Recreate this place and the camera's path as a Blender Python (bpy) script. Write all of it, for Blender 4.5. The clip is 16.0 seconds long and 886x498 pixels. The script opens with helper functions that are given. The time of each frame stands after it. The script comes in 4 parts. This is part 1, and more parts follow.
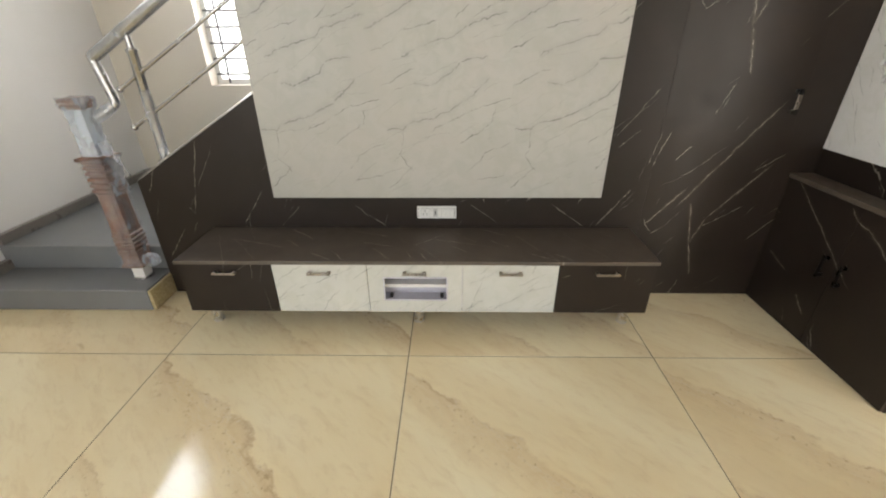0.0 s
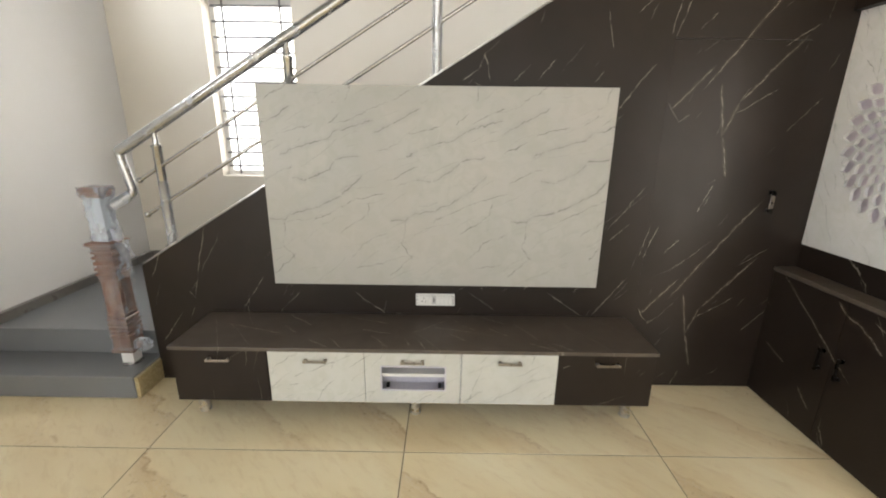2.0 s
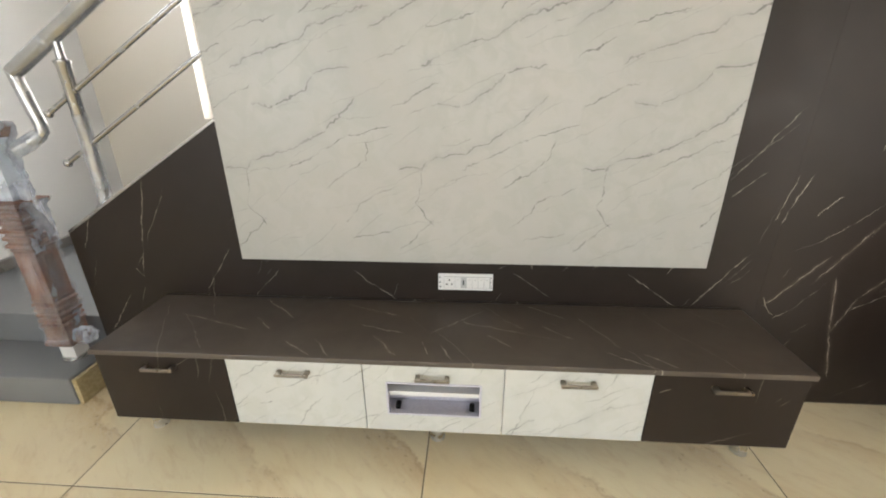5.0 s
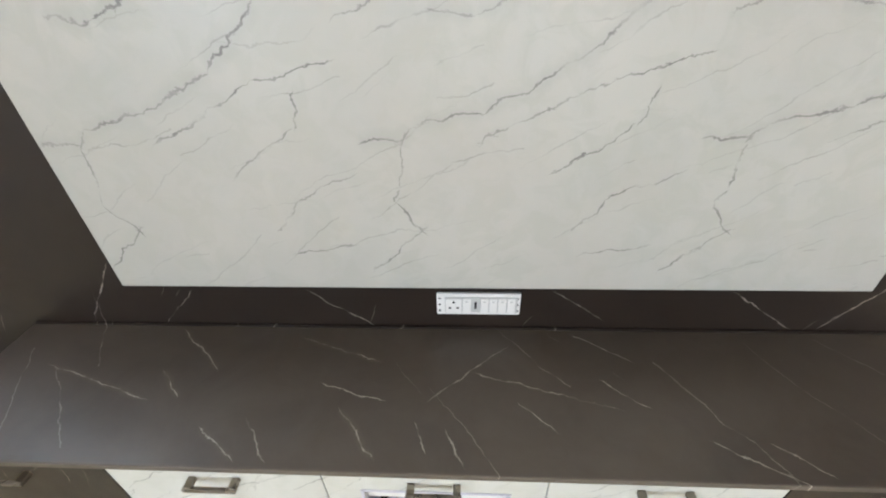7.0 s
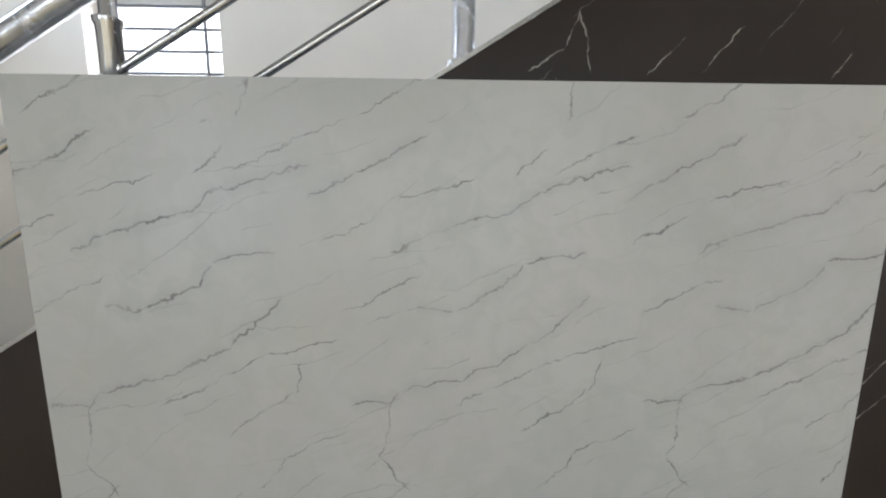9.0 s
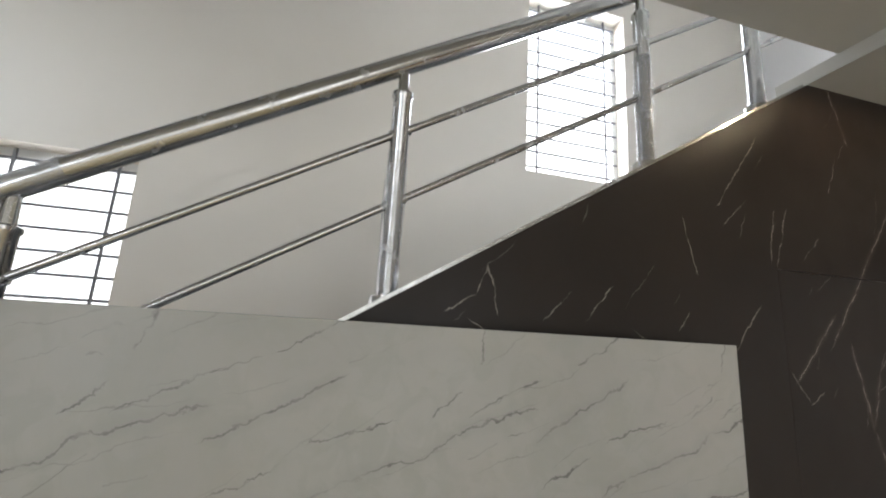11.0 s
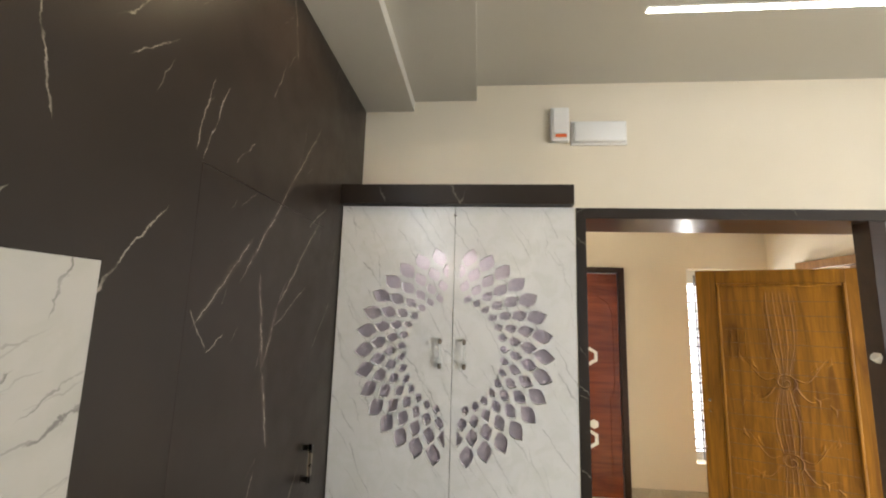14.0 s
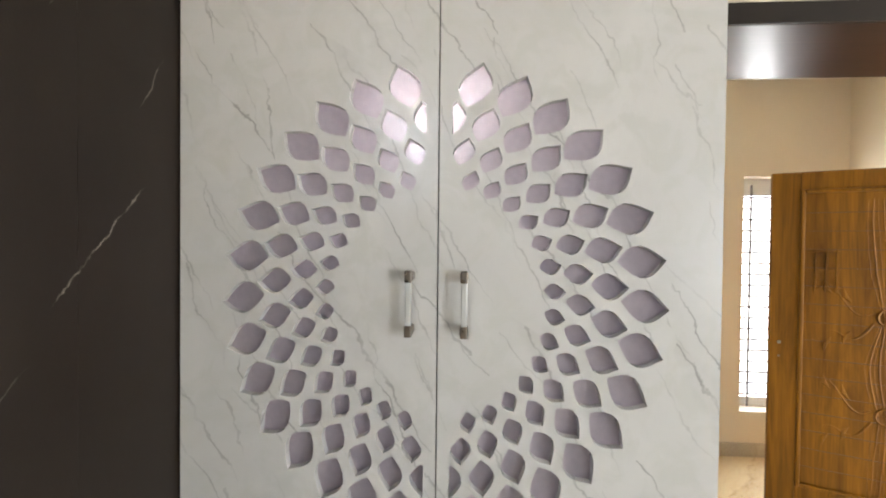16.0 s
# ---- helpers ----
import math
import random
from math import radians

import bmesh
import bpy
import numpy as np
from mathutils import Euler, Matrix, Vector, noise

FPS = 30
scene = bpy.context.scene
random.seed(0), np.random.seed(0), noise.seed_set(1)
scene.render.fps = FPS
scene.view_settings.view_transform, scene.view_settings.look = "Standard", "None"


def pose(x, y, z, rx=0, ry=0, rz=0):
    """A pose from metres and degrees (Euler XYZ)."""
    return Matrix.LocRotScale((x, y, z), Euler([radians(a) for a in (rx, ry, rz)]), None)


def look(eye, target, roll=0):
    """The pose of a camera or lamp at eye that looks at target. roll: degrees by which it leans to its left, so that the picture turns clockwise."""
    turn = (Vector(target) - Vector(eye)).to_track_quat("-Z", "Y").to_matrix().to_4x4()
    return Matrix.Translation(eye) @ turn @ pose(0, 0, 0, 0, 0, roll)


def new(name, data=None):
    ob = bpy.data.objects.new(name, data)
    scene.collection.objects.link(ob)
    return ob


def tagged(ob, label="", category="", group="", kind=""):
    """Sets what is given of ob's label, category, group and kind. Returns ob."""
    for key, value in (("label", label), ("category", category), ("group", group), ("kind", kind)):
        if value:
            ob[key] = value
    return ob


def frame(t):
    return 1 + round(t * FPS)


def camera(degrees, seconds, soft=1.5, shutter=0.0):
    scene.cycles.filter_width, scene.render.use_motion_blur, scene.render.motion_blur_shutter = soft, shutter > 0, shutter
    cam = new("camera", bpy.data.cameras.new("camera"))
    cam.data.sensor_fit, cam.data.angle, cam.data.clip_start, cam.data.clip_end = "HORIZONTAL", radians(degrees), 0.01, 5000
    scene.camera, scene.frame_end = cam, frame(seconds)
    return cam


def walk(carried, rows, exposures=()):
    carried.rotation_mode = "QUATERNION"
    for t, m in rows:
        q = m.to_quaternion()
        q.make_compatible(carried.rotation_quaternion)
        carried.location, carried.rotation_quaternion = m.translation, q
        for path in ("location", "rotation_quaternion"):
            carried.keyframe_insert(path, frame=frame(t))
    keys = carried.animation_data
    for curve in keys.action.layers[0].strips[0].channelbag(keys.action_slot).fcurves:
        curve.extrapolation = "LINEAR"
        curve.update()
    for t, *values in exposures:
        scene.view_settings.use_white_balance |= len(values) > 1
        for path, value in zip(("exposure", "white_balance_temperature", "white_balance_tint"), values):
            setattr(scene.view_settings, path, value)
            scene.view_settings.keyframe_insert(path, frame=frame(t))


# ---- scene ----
cam = camera(93.8, 16.0, 2.0)
PATH = [
    (0, (0.499, 0.322, 1.415), (0.462, 2.096, 0.493), -0.4),
    (0.5, (0.49, 0.315, 1.428), (0.465, 2.134, 0.596), -0.0),
    (1, (0.483, 0.306, 1.431), (0.466, 2.169, 0.704), 0.3),
    (1.5, (0.475, 0.302, 1.446), (0.464, 2.199, 0.813), 0.6),
    (2, (0.471, 0.294, 1.453), (0.462, 2.216, 0.901), 0.7),
    (2.5, (0.475, 0.284, 1.461), (0.466, 2.22, 0.959), 0.6),
    (3, (0.469, 0.3, 1.445), (0.46, 2.235, 0.943), 0.5),
    (3.5, (0.432, 0.395, 1.427), (0.409, 2.321, 0.889), 0.4),
    (4, (0.426, 0.541, 1.397), (0.376, 2.447, 0.794), 0.3),
    (4.2, (0.44, 0.623, 1.365), (0.361, 2.523, 0.745), 0.2),
    (6.3, (0.415, 1.518, 1.238), (0.272, 3.131, 0.065), -1.4),
    (6.5, (0.397, 1.591, 1.249), (0.312, 3.165, 0.018), -1.3),
    (7, (0.382, 1.649, 1.271), (0.283, 3.290, 0.132), -1.8),
    (7.2, (0.377, 1.657, 1.295), (0.280, 3.344, 0.233), -1.6),
    (7.5, (0.369, 1.662, 1.337), (0.294, 3.408, 0.365), -1.4),
    (8, (0.372, 1.637, 1.387), (0.338, 3.479, 0.607), -0.8),
    (8.5, (0.363, 1.604, 1.426), (0.375, 3.523, 0.862), -0.2),
    (9, (0.353, 1.571, 1.462), (0.407, 3.545, 1.146), 0.4),
    (9.2, (0.348, 1.559, 1.488), (0.419, 3.545, 1.264), 0.6),
    (11.3, (0.308, 1.548, 1.641), (0.974, 3.374, 2.112), 3.9),
    (11.5, (0.329, 1.588, 1.636), (1.154, 3.339, 2.138), 4.1),
    (12, (0.445, 1.688, 1.632), (1.689, 3.155, 2.181), 4.4),
    (12.5, (0.543, 1.766, 1.643), (2.178, 2.783, 2.186), 3.8),
    (13, (0.608, 1.851, 1.659), (2.463, 2.415, 2.15), 2.8),
    (13.5, (0.669, 1.9, 1.639), (2.608, 2.182, 2.044), 2.0),
    (14, (0.808, 1.917, 1.604), (2.779, 2.092, 1.896), 1.6),
    (14.5, (1.039, 1.884, 1.591), (3.024, 2.046, 1.774), 1.2),
    (15, (1.251, 1.89, 1.566), (3.244, 2.032, 1.66), 0.9),
    (15.5, (1.493, 1.948, 1.553), (3.489, 2.064, 1.585), 0.7),
    (16, (1.7, 1.957, 1.545), (3.695, 2.093, 1.515), 0.6),
]
walk(cam, [(t, look(eye, target, roll)) for t, eye, target, roll in PATH],
     [(0, 0.1, 6500, 10), (4, 0.24, 6550, 10), (6.5, 0.55, 5800, 10), (7.5, 0.60, 5750, 10), (8.5, 0.20, 5680, 10), (9.2, -0.2, 5680, 10),
      (11.3, -0.6, 6200, 10), (12.0, -0.25, 6650, 10), (13.0, 0.0, 7000, 10), (14.0, 0.14, 6450, 10), (15.0, 0.32, 6250, 10), (16.0, 0.18, 6200, 10)])

# ---- plan, in metres ----
TVW = 2.468          # face of the dark wall under the stairs
EAST = 2.645         # wall with the shrine unit and the wide opening
LEFT = -2.25         # stair side wall
FAR = 3.95           # outer wall of the stairwell
BACK = -3.2          # wall behind the walk's start
CEIL, SOFFIT, BEAM = 2.66, 2.585, 2.535
LOBBY = 4.87         # far wall of the lobby
LSOUTH = -0.74       # lobby wall with the main door
LNORTH = 1.75


def wall_top(x):
    return min(0.71 + 0.612 * (x + 1.21), BEAM)


# ---- world and lights ----
world = bpy.data.worlds.new("sky")
scene.world = world
world.use_nodes = True
wn = world.node_tree
sky = wn.nodes.new("ShaderNodeTexSky")
sky.sky_type, sky.sun_disc = "NISHITA", False
sky.sun_elevation, sky.sun_rotation = radians(48), radians(184)
wn.nodes["Background"].inputs["Strength"].default_value = 0.15
wn.links.new(sky.outputs["Color"], wn.nodes["Background"].inputs["Color"])

sun_data = bpy.data.lights.new("sun", "SUN")
sun_data.energy, sun_data.angle, sun_data.color = 3.0, radians(0.5), (1.0, 0.95, 0.88)
sun = new("sun", sun_data)
sun.matrix_world = look((0, 0, 10), (0.47, 6.67, 10 - 7.43))


def window_light(name, place, facing, w, h, watts, colour):
    data = bpy.data.lights.new(name, "AREA")
    data.shape, data.size, data.size_y = "RECTANGLE", w, h
    data.energy, data.color = watts, colour
    ob = new(name, data)
    ob.matrix_world = look(place, Vector(place) + Vector(facing))
    return ob


DAY = (0.90, 0.95, 1.0)
window_light("daylight_back", (-0.3, BACK - 0.3, 1.45), (0, 1, 0), 2.8, 1.9, 30, (0.95, 0.98, 1.0))
# unseen left window, kept out of the doors' reflections, brightens floor and shrine
window_light("daylight_left_unseen", (LEFT - 0.3, -2.15, 1.4), (1, 0.3, -0.2), 1.8, 1.8, 120, DAY)
window_light("daylight_left_high", (LEFT - 0.3, 2.9, 2.85), (1, 0, -0.2), 1.1, 1.1, 46, DAY)
window_light("daylight_stair_low", (-1.125, FAR + 0.45, 1.85), (0, -1, -0.15), 1.1, 1.6, 26, (1.0, 0.97, 0.93))
window_light("daylight_stair_high", (1.85, FAR + 0.45, 3.55), (0, -1, -0.3), 1.2, 1.6, 245, (0.94, 0.97, 1.0))
window_light("daylight_lobby", (LOBBY + 0.4, -0.32, 1.2), (-1, 0, 0), 0.9, 1.8, 74, (1.0, 0.98, 0.95))
window_light("daylight_door", (3.4, LSOUTH - 0.5, 1.05), (0, 1, 0), 1.2, 2.0, 84, (1.0, 0.92, 0.80))


def bulb(name, place, watts, colour, radius=0.04, spot=0):
    data = bpy.data.lights.new(name, "SPOT" if spot else "POINT")
    data.energy, data.color, data.shadow_soft_size = watts, colour, radius
    if spot:
        data.spot_size, data.spot_blend = radians(spot), 0.2
    ob = new(name, data)
    ob.matrix_world = look(place, Vector(place) + Vector((0, 0.0001, -1)))
    return ob


# unseen lamp added inside the cabinet to brighten its upper petals
bulb("petal_backlight", (2.50, 2.0125, 1.775), 1.25, (1.0, 0.88, 0.84), 0.02)
bulb("downlight_beam", (1.794, 2.152, SOFFIT - 0.025), 5.0, (1.0, 0.74, 0.44), 0.015, 166)


# ---- materials ----
def mat(name, rough=0.5, metal=0.0, colour=(0.5, 0.5, 0.5), **inputs):
    m = bpy.data.materials.new(name)
    m.use_nodes = True
    b = m.node_tree.nodes["Principled BSDF"]
    b.inputs["Base Color"].default_value = (*colour, 1)
    b.inputs["Roughness"].default_value, b.inputs["Metallic"].default_value = rough, metal
    for key, value in inputs.items():
        b.inputs[key.replace("_", " ")].default_value = value
    return m


def node(m, kind, **values):
    n = m.node_tree.nodes.new(kind)
    for key, value in values.items():
        n.inputs[key.replace("_", " ")].default_value = value
    return n


def link(m, a, b):
    m.node_tree.links.new(a, b)


def place_of(m, turn=(0, 0, 0), scale=(1, 1, 1), shift=(0, 0, 0)):
    """World place, turned so that local X runs along the direction turn, then scaled."""
    g = m.node_tree.nodes.new("ShaderNodeNewGeometry")
    a = m.node_tree.nodes.new("ShaderNodeMapping")
    d = Vector(turn).normalized() if any(turn) else Vector((1, 0, 0))
    side = d.cross(Vector((0.13, 0.21, 0.97))).normalized()
    a.inputs["Rotation"].default_value = Matrix((d, side, d.cross(side))).to_euler("XYZ")
    a.inputs["Location"].default_value = shift
    b = m.node_tree.nodes.new("ShaderNodeMapping")
    b.inputs["Scale"].default_value = scale
    link(m, g.outputs["Position"], a.inputs["Vector"])
    link(m, a.outputs["Vector"], b.inputs["Vector"])
    return b.outputs["Vector"]


def noise_of(m, vec, scale, detail=4.0, rough=0.55, distort=0.0):
    n = node(m, "ShaderNodeTexNoise", Scale=scale, Detail=detail, Roughness=rough, Distortion=distort)
    link(m, vec, n.inputs["Vector"])
    return n.outputs["Fac"]


def ramp(m, fac, stops):
    r = m.node_tree.nodes.new("ShaderNodeValToRGB")
    e = r.color_ramp.elements
    while len(e) < len(stops):
        e.new(0.5)
    for k, (at, c) in zip(e, stops):
        k.position = at
        k.color = (c, c, c, 1) if isinstance(c, (int, float)) else (*c, 1)
    link(m, fac, r.inputs["Fac"])
    return r.outputs["Color"]


def blend(m, fac, a, b, mode="MIX"):
    x = m.node_tree.nodes.new("ShaderNodeMix")
    x.data_type, x.blend_type = "RGBA", mode
    for sock, v in ((x.inputs[0], fac), (x.inputs[6], a), (x.inputs[7], b)):
        if isinstance(v, (int, float)):
            sock.default_value = v
        elif isinstance(v, tuple):
            sock.default_value = (*v, 1)
        else:
            link(m, v, sock)
    return x.outputs[2]


def mul(m, a, b, op="MULTIPLY"):
    x = m.node_tree.nodes.new("ShaderNodeMath")
    x.operation = op
    for sock, v in zip(x.inputs, (a, b)):
        if isinstance(v, (int, float)):
            sock.default_value = v
        else:
            link(m, v, sock)
    return x.outputs[0]


def paint(m, colour):
    link(m, colour, m.node_tree.nodes["Principled BSDF"].inputs["Base Color"])


def gloss(m, fac):
    link(m, fac, m.node_tree.nodes["Principled BSDF"].inputs["Roughness"])


def bump(m, height, strength, distance=0.01):
    b = node(m, "ShaderNodeBump", Strength=strength, Distance=distance)
    link(m, height, b.inputs["Height"])
    link(m, b.outputs["Normal"], m.node_tree.nodes["Principled BSDF"].inputs["Normal"])


def strokes(m, across, scale, half, width, wobble, keep, shift=(0, 0, 0), lean=0.5, spread=1.0):
    """Single broken strokes, one to a cell, that lie square to the direction across; metres throughout."""
    n = Vector(across).normalized()
    d = Vector((0.62, 0.31, 0.72))
    d = (d - n * d.dot(n)).normalized()
    g = m.node_tree.nodes.new("ShaderNodeNewGeometry")
    a = m.node_tree.nodes.new("ShaderNodeMapping")
    a.inputs["Rotation"].default_value = Matrix((d, n, d.cross(n))).to_euler("XYZ")
    a.inputs["Location"].default_value = shift
    link(m, g.outputs["Position"], a.inputs["Vector"])
    b = m.node_tree.nodes.new("ShaderNodeMapping")
    b.inputs["Scale"].default_value = (scale * 0.62, scale, scale * 0.62)
    link(m, a.outputs["Vector"], b.inputs["Vector"])
    v = node(m, "ShaderNodeTexVoronoi", Scale=1.0, Randomness=spread)
    link(m, b.outputs["Vector"], v.inputs["Vector"])
    diff = m.node_tree.nodes.new("ShaderNodeVectorMath")
    diff.operation = "SUBTRACT"
    link(m, b.outputs["Vector"], diff.inputs[0])
    link(m, v.outputs["Position"], diff.inputs[1])
    sep = m.node_tree.nodes.new("ShaderNodeSeparateXYZ")
    link(m, diff.outputs[0], sep.inputs[0])
    rnd = m.node_tree.nodes.new("ShaderNodeSeparateColor")
    link(m, v.outputs["Color"], rnd.inputs[0])
    du = mul(m, sep.outputs["X"], 1 / (scale * 0.62))
    dv = mul(m, sep.outputs["Y"], 1 / scale)
    dv = mul(m, dv, mul(m, mul(m, mul(m, rnd.outputs[0], -0.5, "ADD"), lean), du), "ADD")
    dv = mul(m, dv, mul(m, mul(m, noise_of(m, a.outputs["Vector"], 6.5, 5.0, 0.60), -0.5, "ADD"), wobble), "ADD")
    size = mul(m, mul(m, mul(m, rnd.outputs[1], 0.75), 0.35, "ADD"), half)
    rel = mul(m, du, size, "DIVIDE")
    taper = mul(m, 1.0, mul(m, rel, rel), "SUBTRACT")
    line = mul(m, mul(m, mul(m, taper, width), mul(m, dv, 0.0, "ABSOLUTE"), "SUBTRACT"), 1.6 / width)
    line.node.use_clamp = True
    on = mul(m, rnd.outputs[2], keep, "LESS_THAN")
    return mul(m, mul(m, line, on), mul(m, mul(m, rnd.outputs[1], 0.55), 0.45, "ADD"))


def most(m, fields):
    out = fields[0]
    for f in fields[1:]:
        out = mul(m, out, f, "MAXIMUM")
    return out


def placed(m, veins, axes, period, width, wobble):
    """Veins of a printed sheet that repeats: each runs from (u0, v0) to (u1, v1) on the plane of the two axes."""
    g = m.node_tree.nodes.new("ShaderNodeNewGeometry")
    sep = m.node_tree.nodes.new("ShaderNodeSeparateXYZ")
    link(m, g.outputs["Position"], sep.inputs[0])
    com = m.node_tree.nodes.new("ShaderNodeCombineXYZ")
    for k, axis in enumerate(axes):
        link(m, sep.outputs[axis], com.inputs[k])
    vec = com.outputs[0]
    wob = mul(m, mul(m, noise_of(m, vec, 15.0, 6.0, 0.66), -0.5, "ADD"), wobble)
    out = None
    for u0, v0, u1, v1 in veins:
        mid = Vector(((u0 + u1) / 2, (v0 + v1) / 2, 0))
        run = Vector((u1 - u0, v1 - v0, 0))
        half = run.length / 2 * 1.04
        d = run.normalized()
        n = Vector((-d.y, d.x, 0))
        w = m.node_tree.nodes.new("ShaderNodeVectorMath")
        w.operation = "WRAP"
        reach = Vector((period[0] / 2, period[1] / 2, 1))
        w.inputs[1].default_value, w.inputs[2].default_value = mid + reach, mid - reach
        link(m, vec, w.inputs[0])
        dots = []
        for axis in (d / half, n):
            dot = m.node_tree.nodes.new("ShaderNodeVectorMath")
            dot.operation = "DOT_PRODUCT"
            dot.inputs[1].default_value = axis
            link(m, w.outputs[0], dot.inputs[0])
            dots.append(mul(m, dot.outputs["Value"], -mid.dot(axis), "ADD"))
        rel, off = dots
        off = mul(m, mul(m, off, wob, "ADD"), 0.0, "ABSOLUTE")
        taper = mul(m, mul(m, 1.0, mul(m, rel, rel), "SUBTRACT"), 2.2)
        taper.node.use_clamp = True
        line = mul(m, mul(m, taper, 1.5), mul(m, off, 1.5 / width), "SUBTRACT")
        line.node.use_clamp = True
        out = line if out is None else mul(m, out, line, "MAXIMUM")
    return out


def dark_marble(name, veins=(), axes=(0, 2), period=(60.0, 60.0), lit_top=False):
    m = mat(name, 0.36, Specular_IOR_Level=0.5 if lit_top else 0.26)
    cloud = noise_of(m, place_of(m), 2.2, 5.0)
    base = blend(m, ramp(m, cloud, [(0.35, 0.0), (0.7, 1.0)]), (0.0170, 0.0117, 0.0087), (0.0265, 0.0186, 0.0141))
    # mottled lighter tone stands in for light falling on the tops
    if lit_top:
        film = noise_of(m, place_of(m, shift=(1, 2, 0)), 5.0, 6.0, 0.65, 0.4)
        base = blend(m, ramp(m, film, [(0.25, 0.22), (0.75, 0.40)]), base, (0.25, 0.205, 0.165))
    small = [mul(m, strokes(m, (0.75, 0.60, -0.50), 6.0, 0.06, 0.0016, 0.05, 0.5, (2, 6, 3)), 0.6),
             mul(m, strokes(m, (0.80, 0.45, -0.50), 3.6, 0.16, 0.0016, 0.055, 0.6, (3, 1, 2), 0.9), 0.75 if veins else 0.9)]
    if veins:
        field = most(m, [placed(m, v, axes, period, 0.0020, 0.032) for v in veins])
        haze = most(m, [placed(m, veins[0][:6], axes, period, 0.012, 0.030)])
    else:
        field = most(m, [strokes(m, (0.75, 0.50, -0.62), 1.9, 0.46, 0.0019, 0.060, 0.95, (0, 0, 0), 0.8),
                         strokes(m, (0.95, 0.35, -0.10), 2.6, 0.26, 0.0016, 0.050, 0.75, (7, 4, 1)),
                         strokes(m, (0.52, -0.55, -0.72), 3.4, 0.20, 0.0016, 0.045, 0.65, (1, 9, 5))])
        haze = strokes(m, (0.75, 0.50, -0.62), 1.9, 0.46, 0.009, 0.060, 0.95, (0, 0, 0), 0.8)
    lines = most(m, [field] + small)
    lines = mul(m, lines, ramp(m, noise_of(m, place_of(m), 24.0, 3.0), [(0.38, 0.10), (0.56, 0.85)]))
    base = blend(m, mul(m, haze, 0.08), base, (0.30, 0.24, 0.18))
    paint(m, blend(m, lines, base, (0.46, 0.415, 0.36) if lit_top else (0.33, 0.295, 0.25)))
    gloss(m, ramp(m, noise_of(m, place_of(m), 9.0, 4.0), [(0.3, 0.32), (0.7, 0.44)]))
    bump(m, noise_of(m, place_of(m), 420.0, 2.0), 0.08, 0.002)
    return m


def white_marble(name, rough, across, shift=(0, 0, 0), pale=(0.62, 0.62, 0.585), vein=0.33, veins=(), period=(60.0, 60.0)):
    m = mat(name, rough)
    cloud = noise_of(m, place_of(m, shift=shift), 3.0, 6.0, 0.6, 0.6)
    base = blend(m, ramp(m, cloud, [(0.36, 0.0), (0.66, 1.0)]), tuple(v * 0.91 for v in pale), pale)
    blot = noise_of(m, place_of(m, shift=shift), 15.0, 5.0, 0.6, 0.8)
    base = blend(m, ramp(m, blot, [(0.40, 0.55), (0.54, 0.0)]), base, (pale[0] * 0.86, pale[1] * 0.87, pale[2] * 0.84))
    x, y, z = across
    sx = shift[0]
    lines = most(m, [strokes(m, across, 3.8, 0.32, 0.0027, 0.095, 0.95, (sx, 0, 0), 0.35),
                     strokes(m, (x * 0.85, y, z), 5.6, 0.22, 0.0024, 0.085, 0.98, (sx + 3, 1, 2), 0.4),
                     strokes(m, (x * 1.5, y, z * 0.8), 5.4, 0.16, 0.0022, 0.10, 0.85, (sx + 7, 4, 1), 0.8),
                     mul(m, strokes(m, across, 7.5, 0.16, 0.0020, 0.07, 0.95, (sx + 1, 8, 3), 0.5), 0.75)])
    haze = strokes(m, across, 3.8, 0.32, 0.022, 0.095, 0.95, (sx, 0, 0), 0.35)
    if veins:
        few = mul(m, strokes(m, across, 7.5, 0.16, 0.0020, 0.07, 0.95, (sx + 1, 8, 3), 0.5), 0.55)
        more = mul(m, strokes(m, (x * 0.85, y, z), 5.6, 0.22, 0.0019, 0.085, 0.9, (sx + 3, 1, 2), 0.4), 0.45)
        lines = most(m, [placed(m, v, (0, 2), period, w, 0.055) for v, w in zip(veins, (0.0030, 0.0024))] + [few, more])
        haze = most(m, [placed(m, v, (0, 2), period, 0.024, 0.055) for v in veins[:1]])
        tint = noise_of(m, place_of(m, shift=(3, 5, 1)), 2.6, 4.0)
        base = blend(m, ramp(m, tint, [(0.42, 0.0), (0.66, 0.35)]), base, (pale[0] * 1.02, pale[1] * 0.96, pale[2] * 0.95))
    base = blend(m, mul(m, haze, 0.16), base, tuple(v * 0.60 for v in pale))
    lines = mul(m, lines, ramp(m, noise_of(m, place_of(m), 16.0, 3.0), [(0.34, 0.12), (0.62, 0.95)]))
    paint(m, blend(m, lines, base, tuple(v * vein for v in pale)))
    return m


